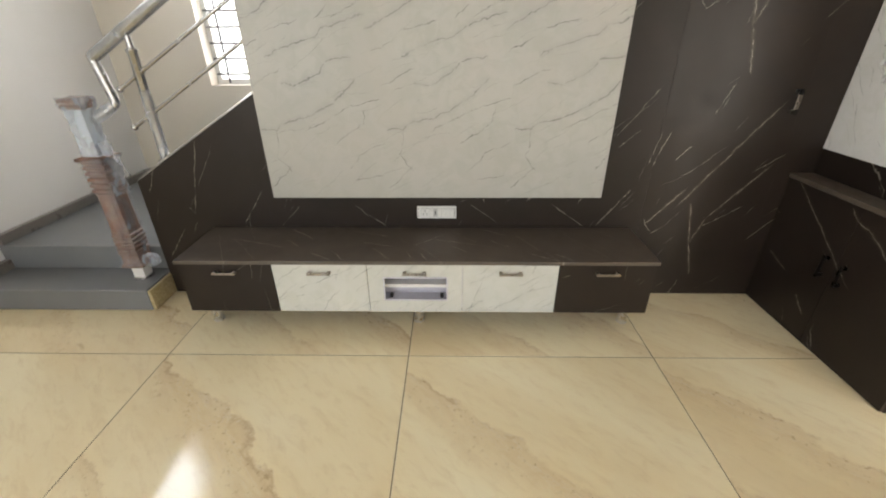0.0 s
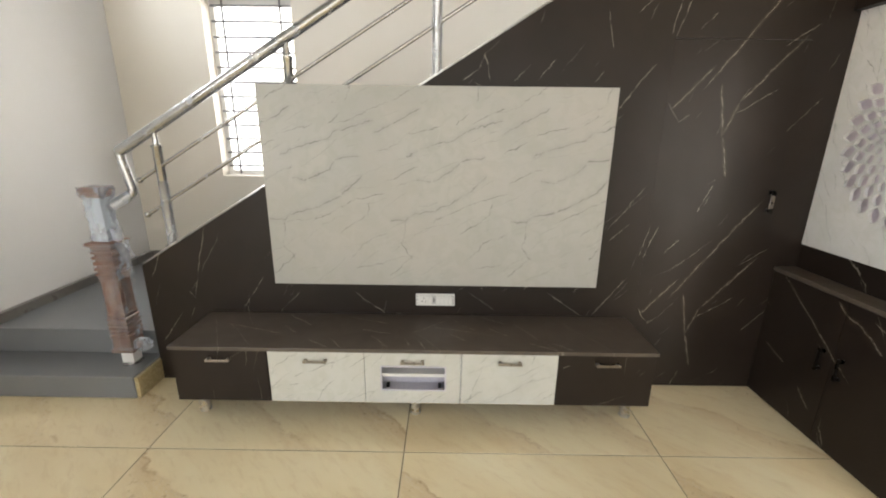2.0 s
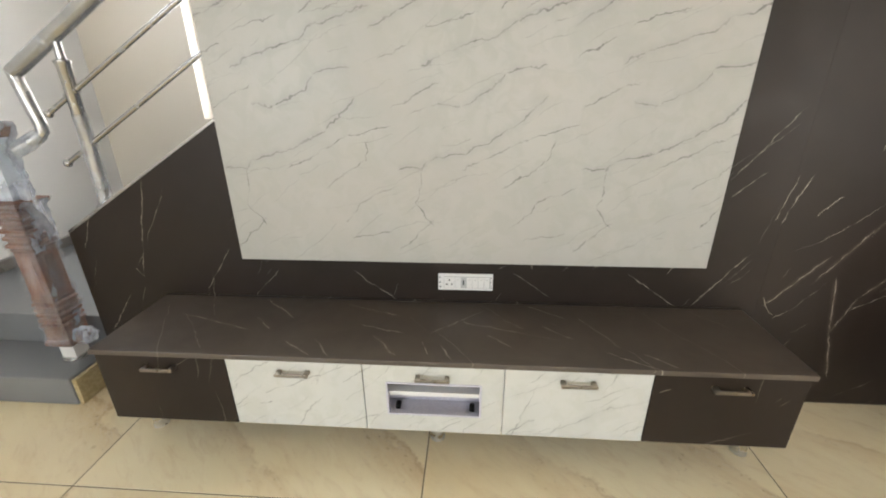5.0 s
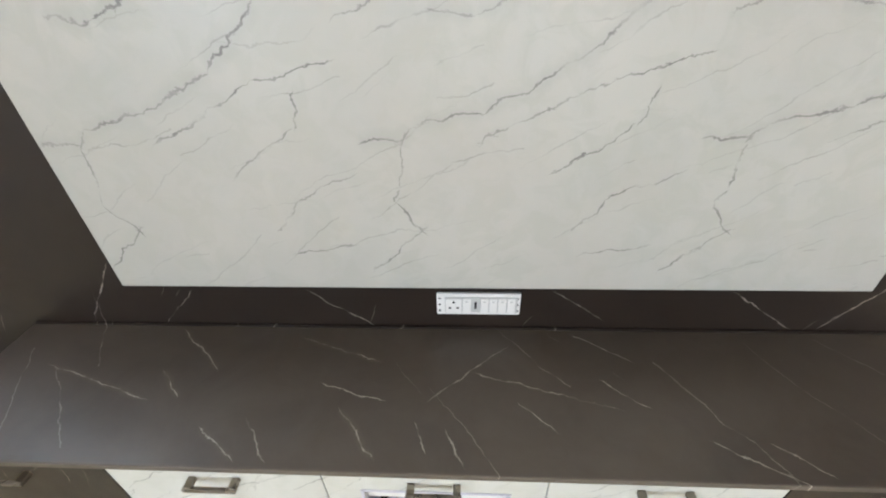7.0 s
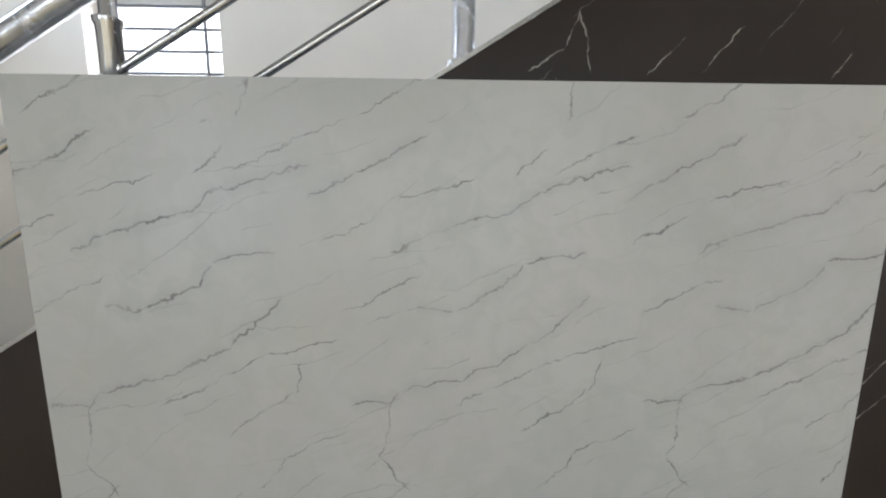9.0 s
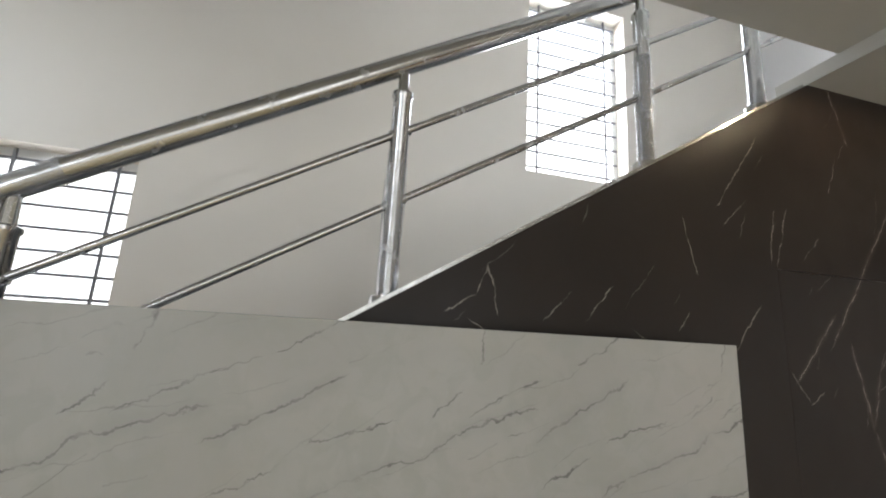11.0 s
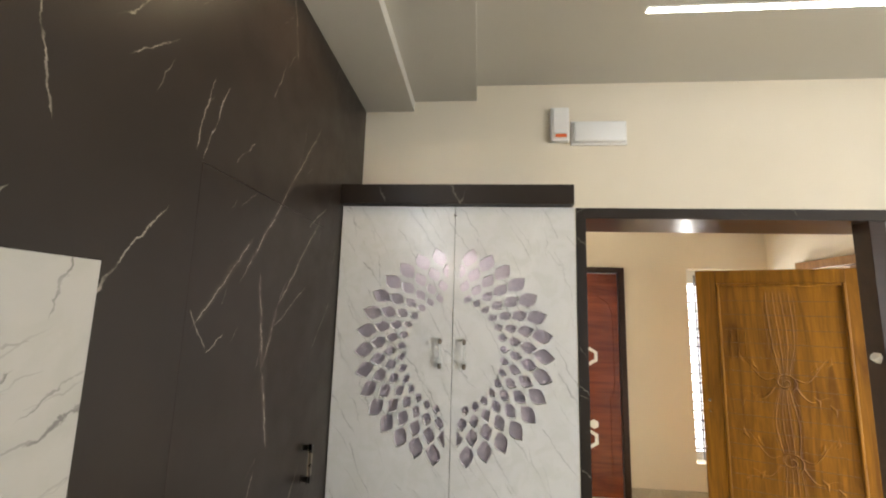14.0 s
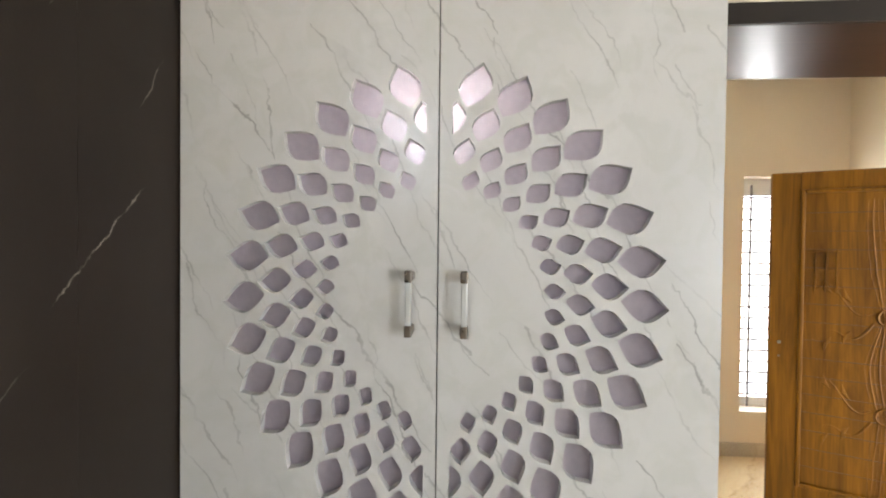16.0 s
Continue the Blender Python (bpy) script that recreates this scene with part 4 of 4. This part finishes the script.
part("cornice", box(2.357, EAST, SY0 + 0.008, SY1, 2.010, 2.088, 0.0015), DARK, shrine, "dark veined cornice board")
part("spot", tube([(SX - 0.006, 2.012, 1.972), (SX + 0.001, 2.012, 1.972)], 0.006, 12), CHROME, shrine, "small chrome disc near the top of the door seam")
# unseen strip added to keep the inner lamp from leaking through the gap
part("light_stop", box(SX + 0.0165, SX + 0.0215, 2.0125 - 0.012, 2.0125 + 0.012, 0.888, 1.998, 0.001), DARK, shrine, "dark strip added behind the door gap to block lamp light")
PC, PZ = 2.0125, 1.446
STRETCH = 1.085


def petal(ring, k):
    """Outline of one cut-out: middle y and z, then its corners."""
    r, ln, wd = ((0.338, 0.077, 0.057), (0.283, 0.061, 0.046), (0.235, 0.048, 0.037), (0.194, 0.036, 0.029))[ring]
    t = radians(10.2 - 5.7 * (ring % 2) + 11.4 * (k % 16)) * (1 if k < 16 else -1)
    if k % 16 == 15 and ring % 2 == 0:
        t = 0
    cy, cz = r * math.sin(t), r * math.cos(t) * STRETCH
    d = Vector((math.sin(t), math.cos(t) * STRETCH)).normalized()
    n = Vector((d.y, -d.x))
    pts = []
    shape = ((1, 0), (0.82, 0.23), (0.58, 0.57), (0.30, 0.86), (0.02, 0.99), (-0.27, 0.94), (-0.54, 0.72), (-0.80, 0.36), (-1, 0.0))
    for a, b in shape + tuple((a, -b) for a, b in shape[-2:0:-1]):
        b2 = b * (1.0 if b < 0 else 0.92)
        p = Vector((cy, cz)) + d * a * ln / 2 + n * (b2 * wd / 2 + 0.12 * wd * a * (1 if t > 0 else -1))
        pts.append(p)
    return cy, cz, pts


for side, name in ((1, "left"), (-1, "right")):
    y0, y1 = (PC + 0.0012, SY1 - 0.003) if side > 0 else (SY0, PC - 0.0012)
    bm = bmesh.new()
    corner = [bm.verts.new((SX, y, z)) for y, z in ((y0, 0.886), (y1, 0.886), (y1, 2.007), (y0, 2.007))]
    edges = [bm.edges.new((corner[i], corner[(i + 1) % 4])) for i in range(4)]
    cuts = []
    for ring in range(4):
        for k in range(32):
            cy, cz, pts = petal(ring, k)
            if cy * side < 0.014:
                continue
            clipped = []
            for p, q in zip(pts, pts[1:] + pts[:1]):
                a, b = p.x * side - 0.022, q.x * side - 0.022
                if a >= 0:
                    clipped.append((p.x, p.y))
                if (a < 0) != (b < 0):
                    clipped.append(tuple(p.lerp(q, a / (a - b))))
            loop = []
            for p in clipped:
                if not loop or (Vector(p) - Vector(loop[-1])).length > 0.0015:
                    loop.append(p)
            if (Vector(loop[0]) - Vector(loop[-1])).length < 0.0015:
                loop.pop()
            area = abs(sum(a[0] * b[1] - b[0] * a[1] for a, b in zip(loop, loop[1:] + loop[:1]))) / 2
            if len(loop) < 5 or area < 0.0003:
                continue
            cuts.append(loop)
            vs = [bm.verts.new((SX, PC + p[0], PZ + p[1])) for p in loop]
            edges += [bm.edges.new((vs[i], vs[(i + 1) % len(vs)])) for i in range(len(vs))]
    bmesh.ops.triangle_fill(bm, edges=edges, use_beauty=True, use_dissolve=False)
    faces = list(bm.faces)
    made = bmesh.ops.extrude_face_region(bm, geom=faces)
    bmesh.ops.translate(bm, verts=[g for g in made["geom"] if isinstance(g, bmesh.types.BMVert)], vec=(0.015, 0, 0))
    leaf = part("door", bm, SHRINE, shrine, "glossy white marble-look door with carved petal openings")
    for loop in cuts:
        cy = sum(p[0] for p in loop) / len(loop)
        cz = sum(p[1] for p in loop) / len(loop)
        grown = [(PC + cy + (p[0] - cy) * 1.06, PZ + cz + (p[1] - cz) * 1.06) for p in loop]
        tray = prism(grown, "x", SX + 0.0153, SX + 0.0183)
        bmesh.ops.delete(tray, geom=[f for f in tray.faces if all(v.co.x > SX + 0.018 for v in f.verts)], context="FACES")
        part("petal", tray, LILAC, leaf)
    bar_handle(leaf, (SX, PC + 0.045 * side, PZ), (0, 0, 1), (-1, 0, 0), 0.108, 0.030, 0.011, BRONZE, ACRYL, label="dark metal and clear acrylic handle")

# ---- fixtures on the east wall and ceiling ----
bell = thing("door_chime", "white door chime box with an orange stripe high on the wall", "door chime")
part("body", box(EAST - 0.035, EAST, 1.522, 1.604, 2.37, 2.53, 0.006), WPLASTIC, bell)
part("cover", box(EAST - 0.042, EAST - 0.035, 1.532, 1.594, 2.40, 2.52, 0.003), WPLASTIC, bell)
part("stripe", box(EAST - 0.044, EAST - 0.036, 1.535, 1.585, 2.385, 2.398, 0.002), ORANGE, bell, "orange stripe")
fit_lamp = thing("wall_light", "flat white plastic wall light, switched off", "wall light")
part("base", box(EAST - 0.012, EAST, 1.265, 1.512, 2.358, 2.472, 0.004), WPLASTIC, fit_lamp)
part("cover", box(EAST - 0.035, EAST - 0.012, 1.275, 1.502, 2.368, 2.462, 0.010), mat("glossy_diffuser", 0.08, 0.0, (0.78, 0.78, 0.77)), fit_lamp, "glossy white diffuser", True)

down = thing("downlight", "round recessed warm downlight in the ceiling band", "ceiling light")
part("ring", tube([(1.794, 2.152, SOFFIT - 0.006), (1.794, 2.152, SOFFIT)], 0.052, 32), WPLASTIC, down, "white trim ring", True)
part("diffuser", tube([(1.794, 2.152, SOFFIT - 0.008), (1.794, 2.152, SOFFIT - 0.006)], 0.044, 32), LAMP, down, "glowing warm diffuser")

# the strip at x -1.78 is unseen, added to light floor and steps
for sx in (2.15, -1.78):
    strip = thing("led_strip", "long thin glowing white light strip on the ceiling, the left one added", "ceiling light", "ceiling light strips")
    part("profile", box(sx, sx + 0.03, -2.2, 1.352, CEIL - 0.006, CEIL), WPLASTIC, strip)
    part("diffuser", box(sx + 0.005, sx + 0.025, -2.195, 1.347, CEIL - 0.009, CEIL - 0.006), LED, strip, "glowing white diffuser")

grille = thing("ceiling_panel", "golden brown framed ceiling panel with white cut daisies", "ceiling panel")
GX0, GX1, GY0, GY1 = 1.12, 1.955, 1.065, 1.645
GZ = CEIL - 0.022
for r in ((GX0, GX1, GY0, GY0 + 0.078), (GX0, GX1, GY1 - 0.078, GY1), (GX0, GX0 + 0.078, GY0 + 0.078, GY1 - 0.078), (GX1 - 0.078, GX1, GY0 + 0.078, GY1 - 0.078)):
    part("frame", box(r[0], r[1], r[2], r[3], GZ, CEIL, 0.002), GOLDW, grille)
part("backing", box(GX0 + 0.078, GX1 - 0.078, GY0 + 0.078, GY1 - 0.078, CEIL - 0.006, CEIL - 0.001), GRILLEB, grille)


def daisy(cx, cy, r):
    """Twelve slim petals; those that would run under the frame are left out."""
    bm = bmesh.new()
    for k in range(12):
        t = 2 * math.pi * (k + 0.3) / 12
        d, n = Vector((math.cos(t), math.sin(t))), Vector((-math.sin(t), math.cos(t)))
        ln = r * (0.92 + 0.08 * math.cos(5 * k))
        tip = (cx + d.x * ln, cy + d.y * ln)
        if not (GX0 + 0.08 < tip[0] < GX1 - 0.08 and GY0 + 0.08 < tip[1] < GY1 - 0.08 and GX0 + 0.08 < cx + d.x * r * 0.2 < GX1 - 0.08 and GY0 + 0.08 < cy + d.y * r * 0.2 < GY1 - 0.08):
            continue
        pts = [d * ln * 0.2, d * ln * 0.55 + n * r * 0.085, d * ln * 0.82 + n * r * 0.10, d * ln, d * ln * 0.82 - n * r * 0.10, d * ln * 0.55 - n * r * 0.085]
        lo = [bm.verts.new((cx + p.x, cy + p.y, CEIL - 0.010)) for p in pts]
        hi = [bm.verts.new((cx + p.x, cy + p.y, CEIL - 0.006)) for p in pts]
        bm.faces.new(lo)
        for i in range(6):
            bm.faces.new((lo[i], hi[i], hi[(i + 1) % 6], lo[(i + 1) % 6]))
    return bm


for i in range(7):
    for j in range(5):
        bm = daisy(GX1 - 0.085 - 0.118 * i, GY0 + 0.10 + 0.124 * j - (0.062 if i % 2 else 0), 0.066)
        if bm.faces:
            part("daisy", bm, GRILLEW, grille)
        else:
            bm.free()

# ---- opening to the lobby ----
frame_1 = thing("door_frame", "dark laminate frame lining the wide lobby opening", "door frame", kind="structure")
OY0, OY1, OZ, OX = -0.85, 1.495, 2.068, 2.945
part("architrave", box(EAST - 0.006, EAST, OY1 - 0.042, OY1, 0, OZ, 0.001), DARK, frame_1)
part("architrave", box(EAST - 0.006, EAST, OY0, OY0 + 0.042, 0, OZ - 0.046, 0.001), DARK, frame_1)
part("architrave", box(EAST - 0.006, EAST, OY0, OY1 - 0.042, OZ - 0.046, OZ, 0.001), DARK, frame_1)
part("lining", box(EAST, OX, OY1 - 0.042, OY1 - 0.001, 0, OZ - 0.047), BROWN, frame_1, "dark brown veneer lining")
part("lining", box(EAST, OX, OY0 + 0.001, OY0 + 0.042, 0, OZ - 0.047), BROWN, frame_1)
part("post", box(EAST - 0.004, EAST + 0.078, 0.240, 0.305, 0, OZ - 0.047, 0.002), BROWN, frame_1, "slim dark brown post beside the etched glass")
part("lining", box(EAST, OX, OY0 + 0.001, OY1 - 0.001, OZ - 0.047, OZ - 0.001), BROWN, frame_1)

screen = thing("etched_panel", "grey etched panel with white scrolls beside the lobby opening", "wall panel")
part("pane", box(EAST + 0.030, EAST + 0.038, OY0 + 0.044, 0.240, 0.0, OZ - 0.047), ETCH, screen)
for k in range(14):
    cy, cz = 0.12 - 0.30 * (k % 3) + 0.1 * ((k // 3) % 2), 1.86 - 0.33 * (k // 3)
    curl = [(EAST + 0.029, cy + (0.012 + 0.011 * t) * math.cos(t + k), cz + (0.012 + 0.011 * t) * math.sin(t + k)) for t in [0.5 * i for i in range(19)]]
    part("scroll", tube(curl, [0.006 + 0.0009 * i for i in range(19)], 6), WPLASTIC, screen, "white etched scroll", True)

# ---- lobby ----
red = thing("door_1", "red stained wooden door with white hexagon inlays, closed", "door", kind="structure")
part("door_frame", box(LOBBY - 0.03, LOBBY + 0.1, 0.555, 0.61, 0, 2.05, 0.003), BROWN, red, "dark brown door frame")
part("door_frame", box(LOBBY - 0.03, LOBBY + 0.1, 1.42, 1.475, 0, 2.05, 0.003), BROWN, red)
part("door_frame", box(LOBBY - 0.03, LOBBY + 0.1, 0.61, 1.42, 1.995, 2.05, 0.003), BROWN, red)
rleaf = part("leaf", box(LOBBY + 0.0, LOBBY + 0.035, 0.612, 1.418, 0.005, 1.993, 0.002), REDWOOD, red, "red stained leaf")


def hexagon(cy, cz, r, hollow):
    bm = bmesh.new()
    pts = [(cy + r * math.sin(math.pi / 3 * k), cz + r * math.cos(math.pi / 3 * k)) for k in range(6)]
    if not hollow:
        bm.free()
        return prism(pts, "x", LOBBY - 0.006, LOBBY)
    inner = [(cy + 0.62 * (y - cy), cz + 0.62 * (z - cz)) for y, z in pts]
    rows = [[bm.verts.new((x, y, z)) for y, z in ring] for x, ring in ((LOBBY, pts), (LOBBY - 0.006, pts), (LOBBY - 0.006, inner), (LOBBY, inner))]
    for a, b in zip(rows, rows[1:]):
        for k in range(6):
            bm.faces.new((a[k], a[(k + 1) % 6], b[(k + 1) % 6], b[k]))
    return bm


for cy, cz, r, hollow in ((0.86, 1.60, 0.085, True), (0.83, 1.47, 0.042, False), (0.82, 1.17, 0.042, False), (0.755, 1.02, 0.085, True),
                          (0.87, 0.72, 0.085, True), (0.725, 0.42, 0.042, False), (0.765, 0.29, 0.085, True), (1.12, 1.35, 0.085, True), (1.15, 0.75, 0.042, False)):
    part("inlay", hexagon(cy + 0.13, cz + 0.20, r, hollow), WPLASTIC, rleaf, "white hexagon inlay")
part("moulding", tube([(LOBBY, 0.70, 0.2), (LOBBY, 0.70, 0.85), (LOBBY, 0.66, 0.95), (LOBBY, 0.66, 1.6), (LOBBY, 0.70, 1.72), (LOBBY, 0.80, 1.78)], 0.006, 8), REDWOOD, rleaf)

lob = thing("window_3", "narrow lobby window with a white steel grille", "window", kind="structure")
LY0, LY1, LZ0, LZ1 = -0.62, -0.02, 0.33, 2.05
for r in ((LY0, LY0 + 0.04, LZ0, LZ1), (LY1 - 0.035, LY1, LZ0, LZ1), (LY0 + 0.04, LY1 - 0.035, LZ1 - 0.13, LZ1), (LY0 + 0.04, LY1 - 0.035, LZ0, LZ0 + 0.07)):
    part("window_frame", box(LOBBY + 0.12, LOBBY + 0.16, *r), FRAMEW, lob)
for k in range(19):
    z = LZ0 + 0.1 + k * 0.082
    part("bar", tube([(LOBBY + 0.10, LY0 + 0.02, z), (LOBBY + 0.10, LY1 - 0.05, z)], 0.008, 6), BARS, lob)
for y in (-0.13, -0.30, -0.47):
    part("bar", tube([(LOBBY + 0.09, y, LZ0 + 0.01), (LOBBY + 0.09, y, LZ1 - 0.05)], 0.009, 6), BARS, lob)

main = thing("door_2", "open varnished teak main door with carved flowers", "door", kind="structure")
HX, HY, LX, LYY = 3.85, LSOUTH + 0.02, 4.27, 0.20   # hinge and free edge
wd = math.hypot(LX - HX, LYY - HY)
turn = math.degrees(math.atan2(LYY - HY, LX - HX))
M = pose(HX, HY, 0.012, 0, 0, turn)


def on_door(bm):
    bmesh.ops.transform(bm, matrix=M, verts=bm.verts)
    return bm


leaf2 = part("leaf", on_door(box(0, wd, -0.018, 0.018, 0, 1.955, 0.003)), TEAK, main, "varnished teak leaf")
for r in ((0, 0.13, 0, 1.955), (wd - 0.13, wd, 0, 1.955), (0.13, wd - 0.13, 1.855, 1.955), (0.13, wd - 0.13, 0, 0.16)):
    part("stile", on_door(box(r[0], r[1], 0.018, 0.030, r[2], r[3], 0.003)), TEAK, leaf2)
for r in ((0.13, 0.152, 0.16, 1.855), (wd - 0.152, wd - 0.13, 0.16, 1.855), (0.152, wd - 0.152, 1.833, 1.855), (0.152, wd - 0.152, 0.16, 0.182)):
    part("moulding", on_door(box(r[0], r[1], 0.018, 0.038, r[2], r[3], 0.008)), TEAK, leaf2)
# dark strips, slightly proud, stand in for the shade of carved grooves
for k in range(15):
    z = 0.28 + k * 0.103
    part("groove_shade", on_door(box(0.155, wd - 0.155, 0.0178, 0.0192, z, z + 0.004)), TEAKD, leaf2)
FLOWERS = (1.15, 0.62)
for k in range(9):
    strand = []
    for z in [0.19 + 0.05 * i for i in range(33)]:
        near = min(abs(z - f) for f in FLOWERS)
        fan = 0.008 + 0.012 * min(near / 0.24, 1.0) ** 0.8
        strand.append((wd * 0.50 + (k - 4) * fan + 0.012 * math.sin(7 * z + 0.3 * k), 0.0158, z))
    part("grain_strand", on_door(tube(strand, 0.0034 + 0.0012 * (k % 2), 6)), TEAK, leaf2, smooth=True)
for cx, cz in ((wd * 0.50, 1.15), (wd * 0.50, 0.62)):
    sp = [(cx + (0.006 + 0.006 * t) * math.cos(t), 0.019, cz + (0.006 + 0.006 * t) * math.sin(t)) for t in [0.45 * i for i in range(24)]]
    part("flower", on_door(tube(sp, 0.007, 6)), TEAK, leaf2, "carved spiral flower")
    for s, bend in ((1, 1), (-1, 1), (1, -1), (-1, -1)):
        vine = [(cx + s * (0.06 + 0.20 * f), 0.0150, cz + bend * (0.03 + 0.11 * f) - 0.05 * math.sin(5 * f)) for f in [i / 8 for i in range(9)]]
        part("vine", on_door(tube(vine, [0.0085 - 0.0006 * i for i in range(9)], 6)), TEAK, leaf2)
        for f in (0.45, 0.85):
            lx, lz = cx + s * (0.06 + 0.20 * f), cz + bend * (0.03 + 0.11 * f)
            part("carved_leaf", on_door(tube([(lx, 0.016, lz), (lx + s * 0.025, 0.009, lz + bend * 0.03), (lx + s * 0.03, 0.016, lz + bend * 0.075)], [0.004, 0.016, 0.003], 8)), TEAK, leaf2)
for dx in (0.20, 0.245, 0.29):
    part("lattice", on_door(box(wd - dx - 0.008, wd - dx, 0.0185, 0.023, 1.28, 1.52, 0.001)), TEAK, leaf2)
for dz in (1.30, 1.40, 1.50):
    part("lattice", on_door(box(wd - 0.31, wd - 0.17, 0.0185, 0.024, dz, dz + 0.008, 0.001)), TEAK, leaf2)
part("lock", on_door(tube([(wd - 0.045, 0.029, 0.98), (wd - 0.045, 0.036, 0.98)], 0.010, 12)), CHROME, leaf2, "small lock cylinder")
part("lock", on_door(tube([(wd - 0.045, 0.029, 0.90), (wd - 0.045, 0.034, 0.90)], 0.006, 12)), CHROME, leaf2)
fr = new("door_frame")
fr.parent = main
part("jamb", box(3.88, 3.98, LSOUTH - 0.15, LSOUTH + 0.03, 0, 2.0, 0.004), TEAKF, fr, "pale teak jamb")
part("jamb", box(2.86, 2.95, LSOUTH - 0.15, LSOUTH + 0.03, 0, 2.0, 0.004), TEAKF, fr)
part("head", box(2.855, 4.45, LSOUTH - 0.15, LSOUTH + 0.06, 2.0, 2.07, 0.006), TEAKF, fr, "teak head moulding")

# ---- floor: substrate and tiles ----
structure("floor", box(LEFT - 0.2, LOBBY + 0.2, BACK - 0.2, FAR + 0.2, -0.12, -0.0014), GROUT, "brown grouted bed of the tiled floor", "floor")
tiles = thing("floor_tiles", "large polished cream marble-look floor tiles with brown veins", "floor tiles", kind="structure")
GAP = 0.0021


def lay(x0, x1, y0, y1):
    cuts_x = [x0] + [c for c in (0.292 + 1.2 * k for k in range(-6, 6)) if x0 + 0.01 < c < x1 - 0.01] + [x1]
    cuts_y = [y0] + [c for c in (1.897 + 1.2 * k for k in range(-6, 4)) if y0 + 0.01 < c < y1 - 0.01] + [y1]
    for a, b in zip(cuts_x, cuts_x[1:]):
        for c, d in zip(cuts_y, cuts_y[1:]):
            ob = part("tile", box(GAP, b - a - GAP, GAP, d - c - GAP, -0.010, 0.0, 0.0008), TILE, tiles)
            ob.location = (a, c, 0)


lay(LEFT, EAST, BACK, TVW)
lay(EAST, LOBBY, LSOUTH - 0.2, LNORTH)
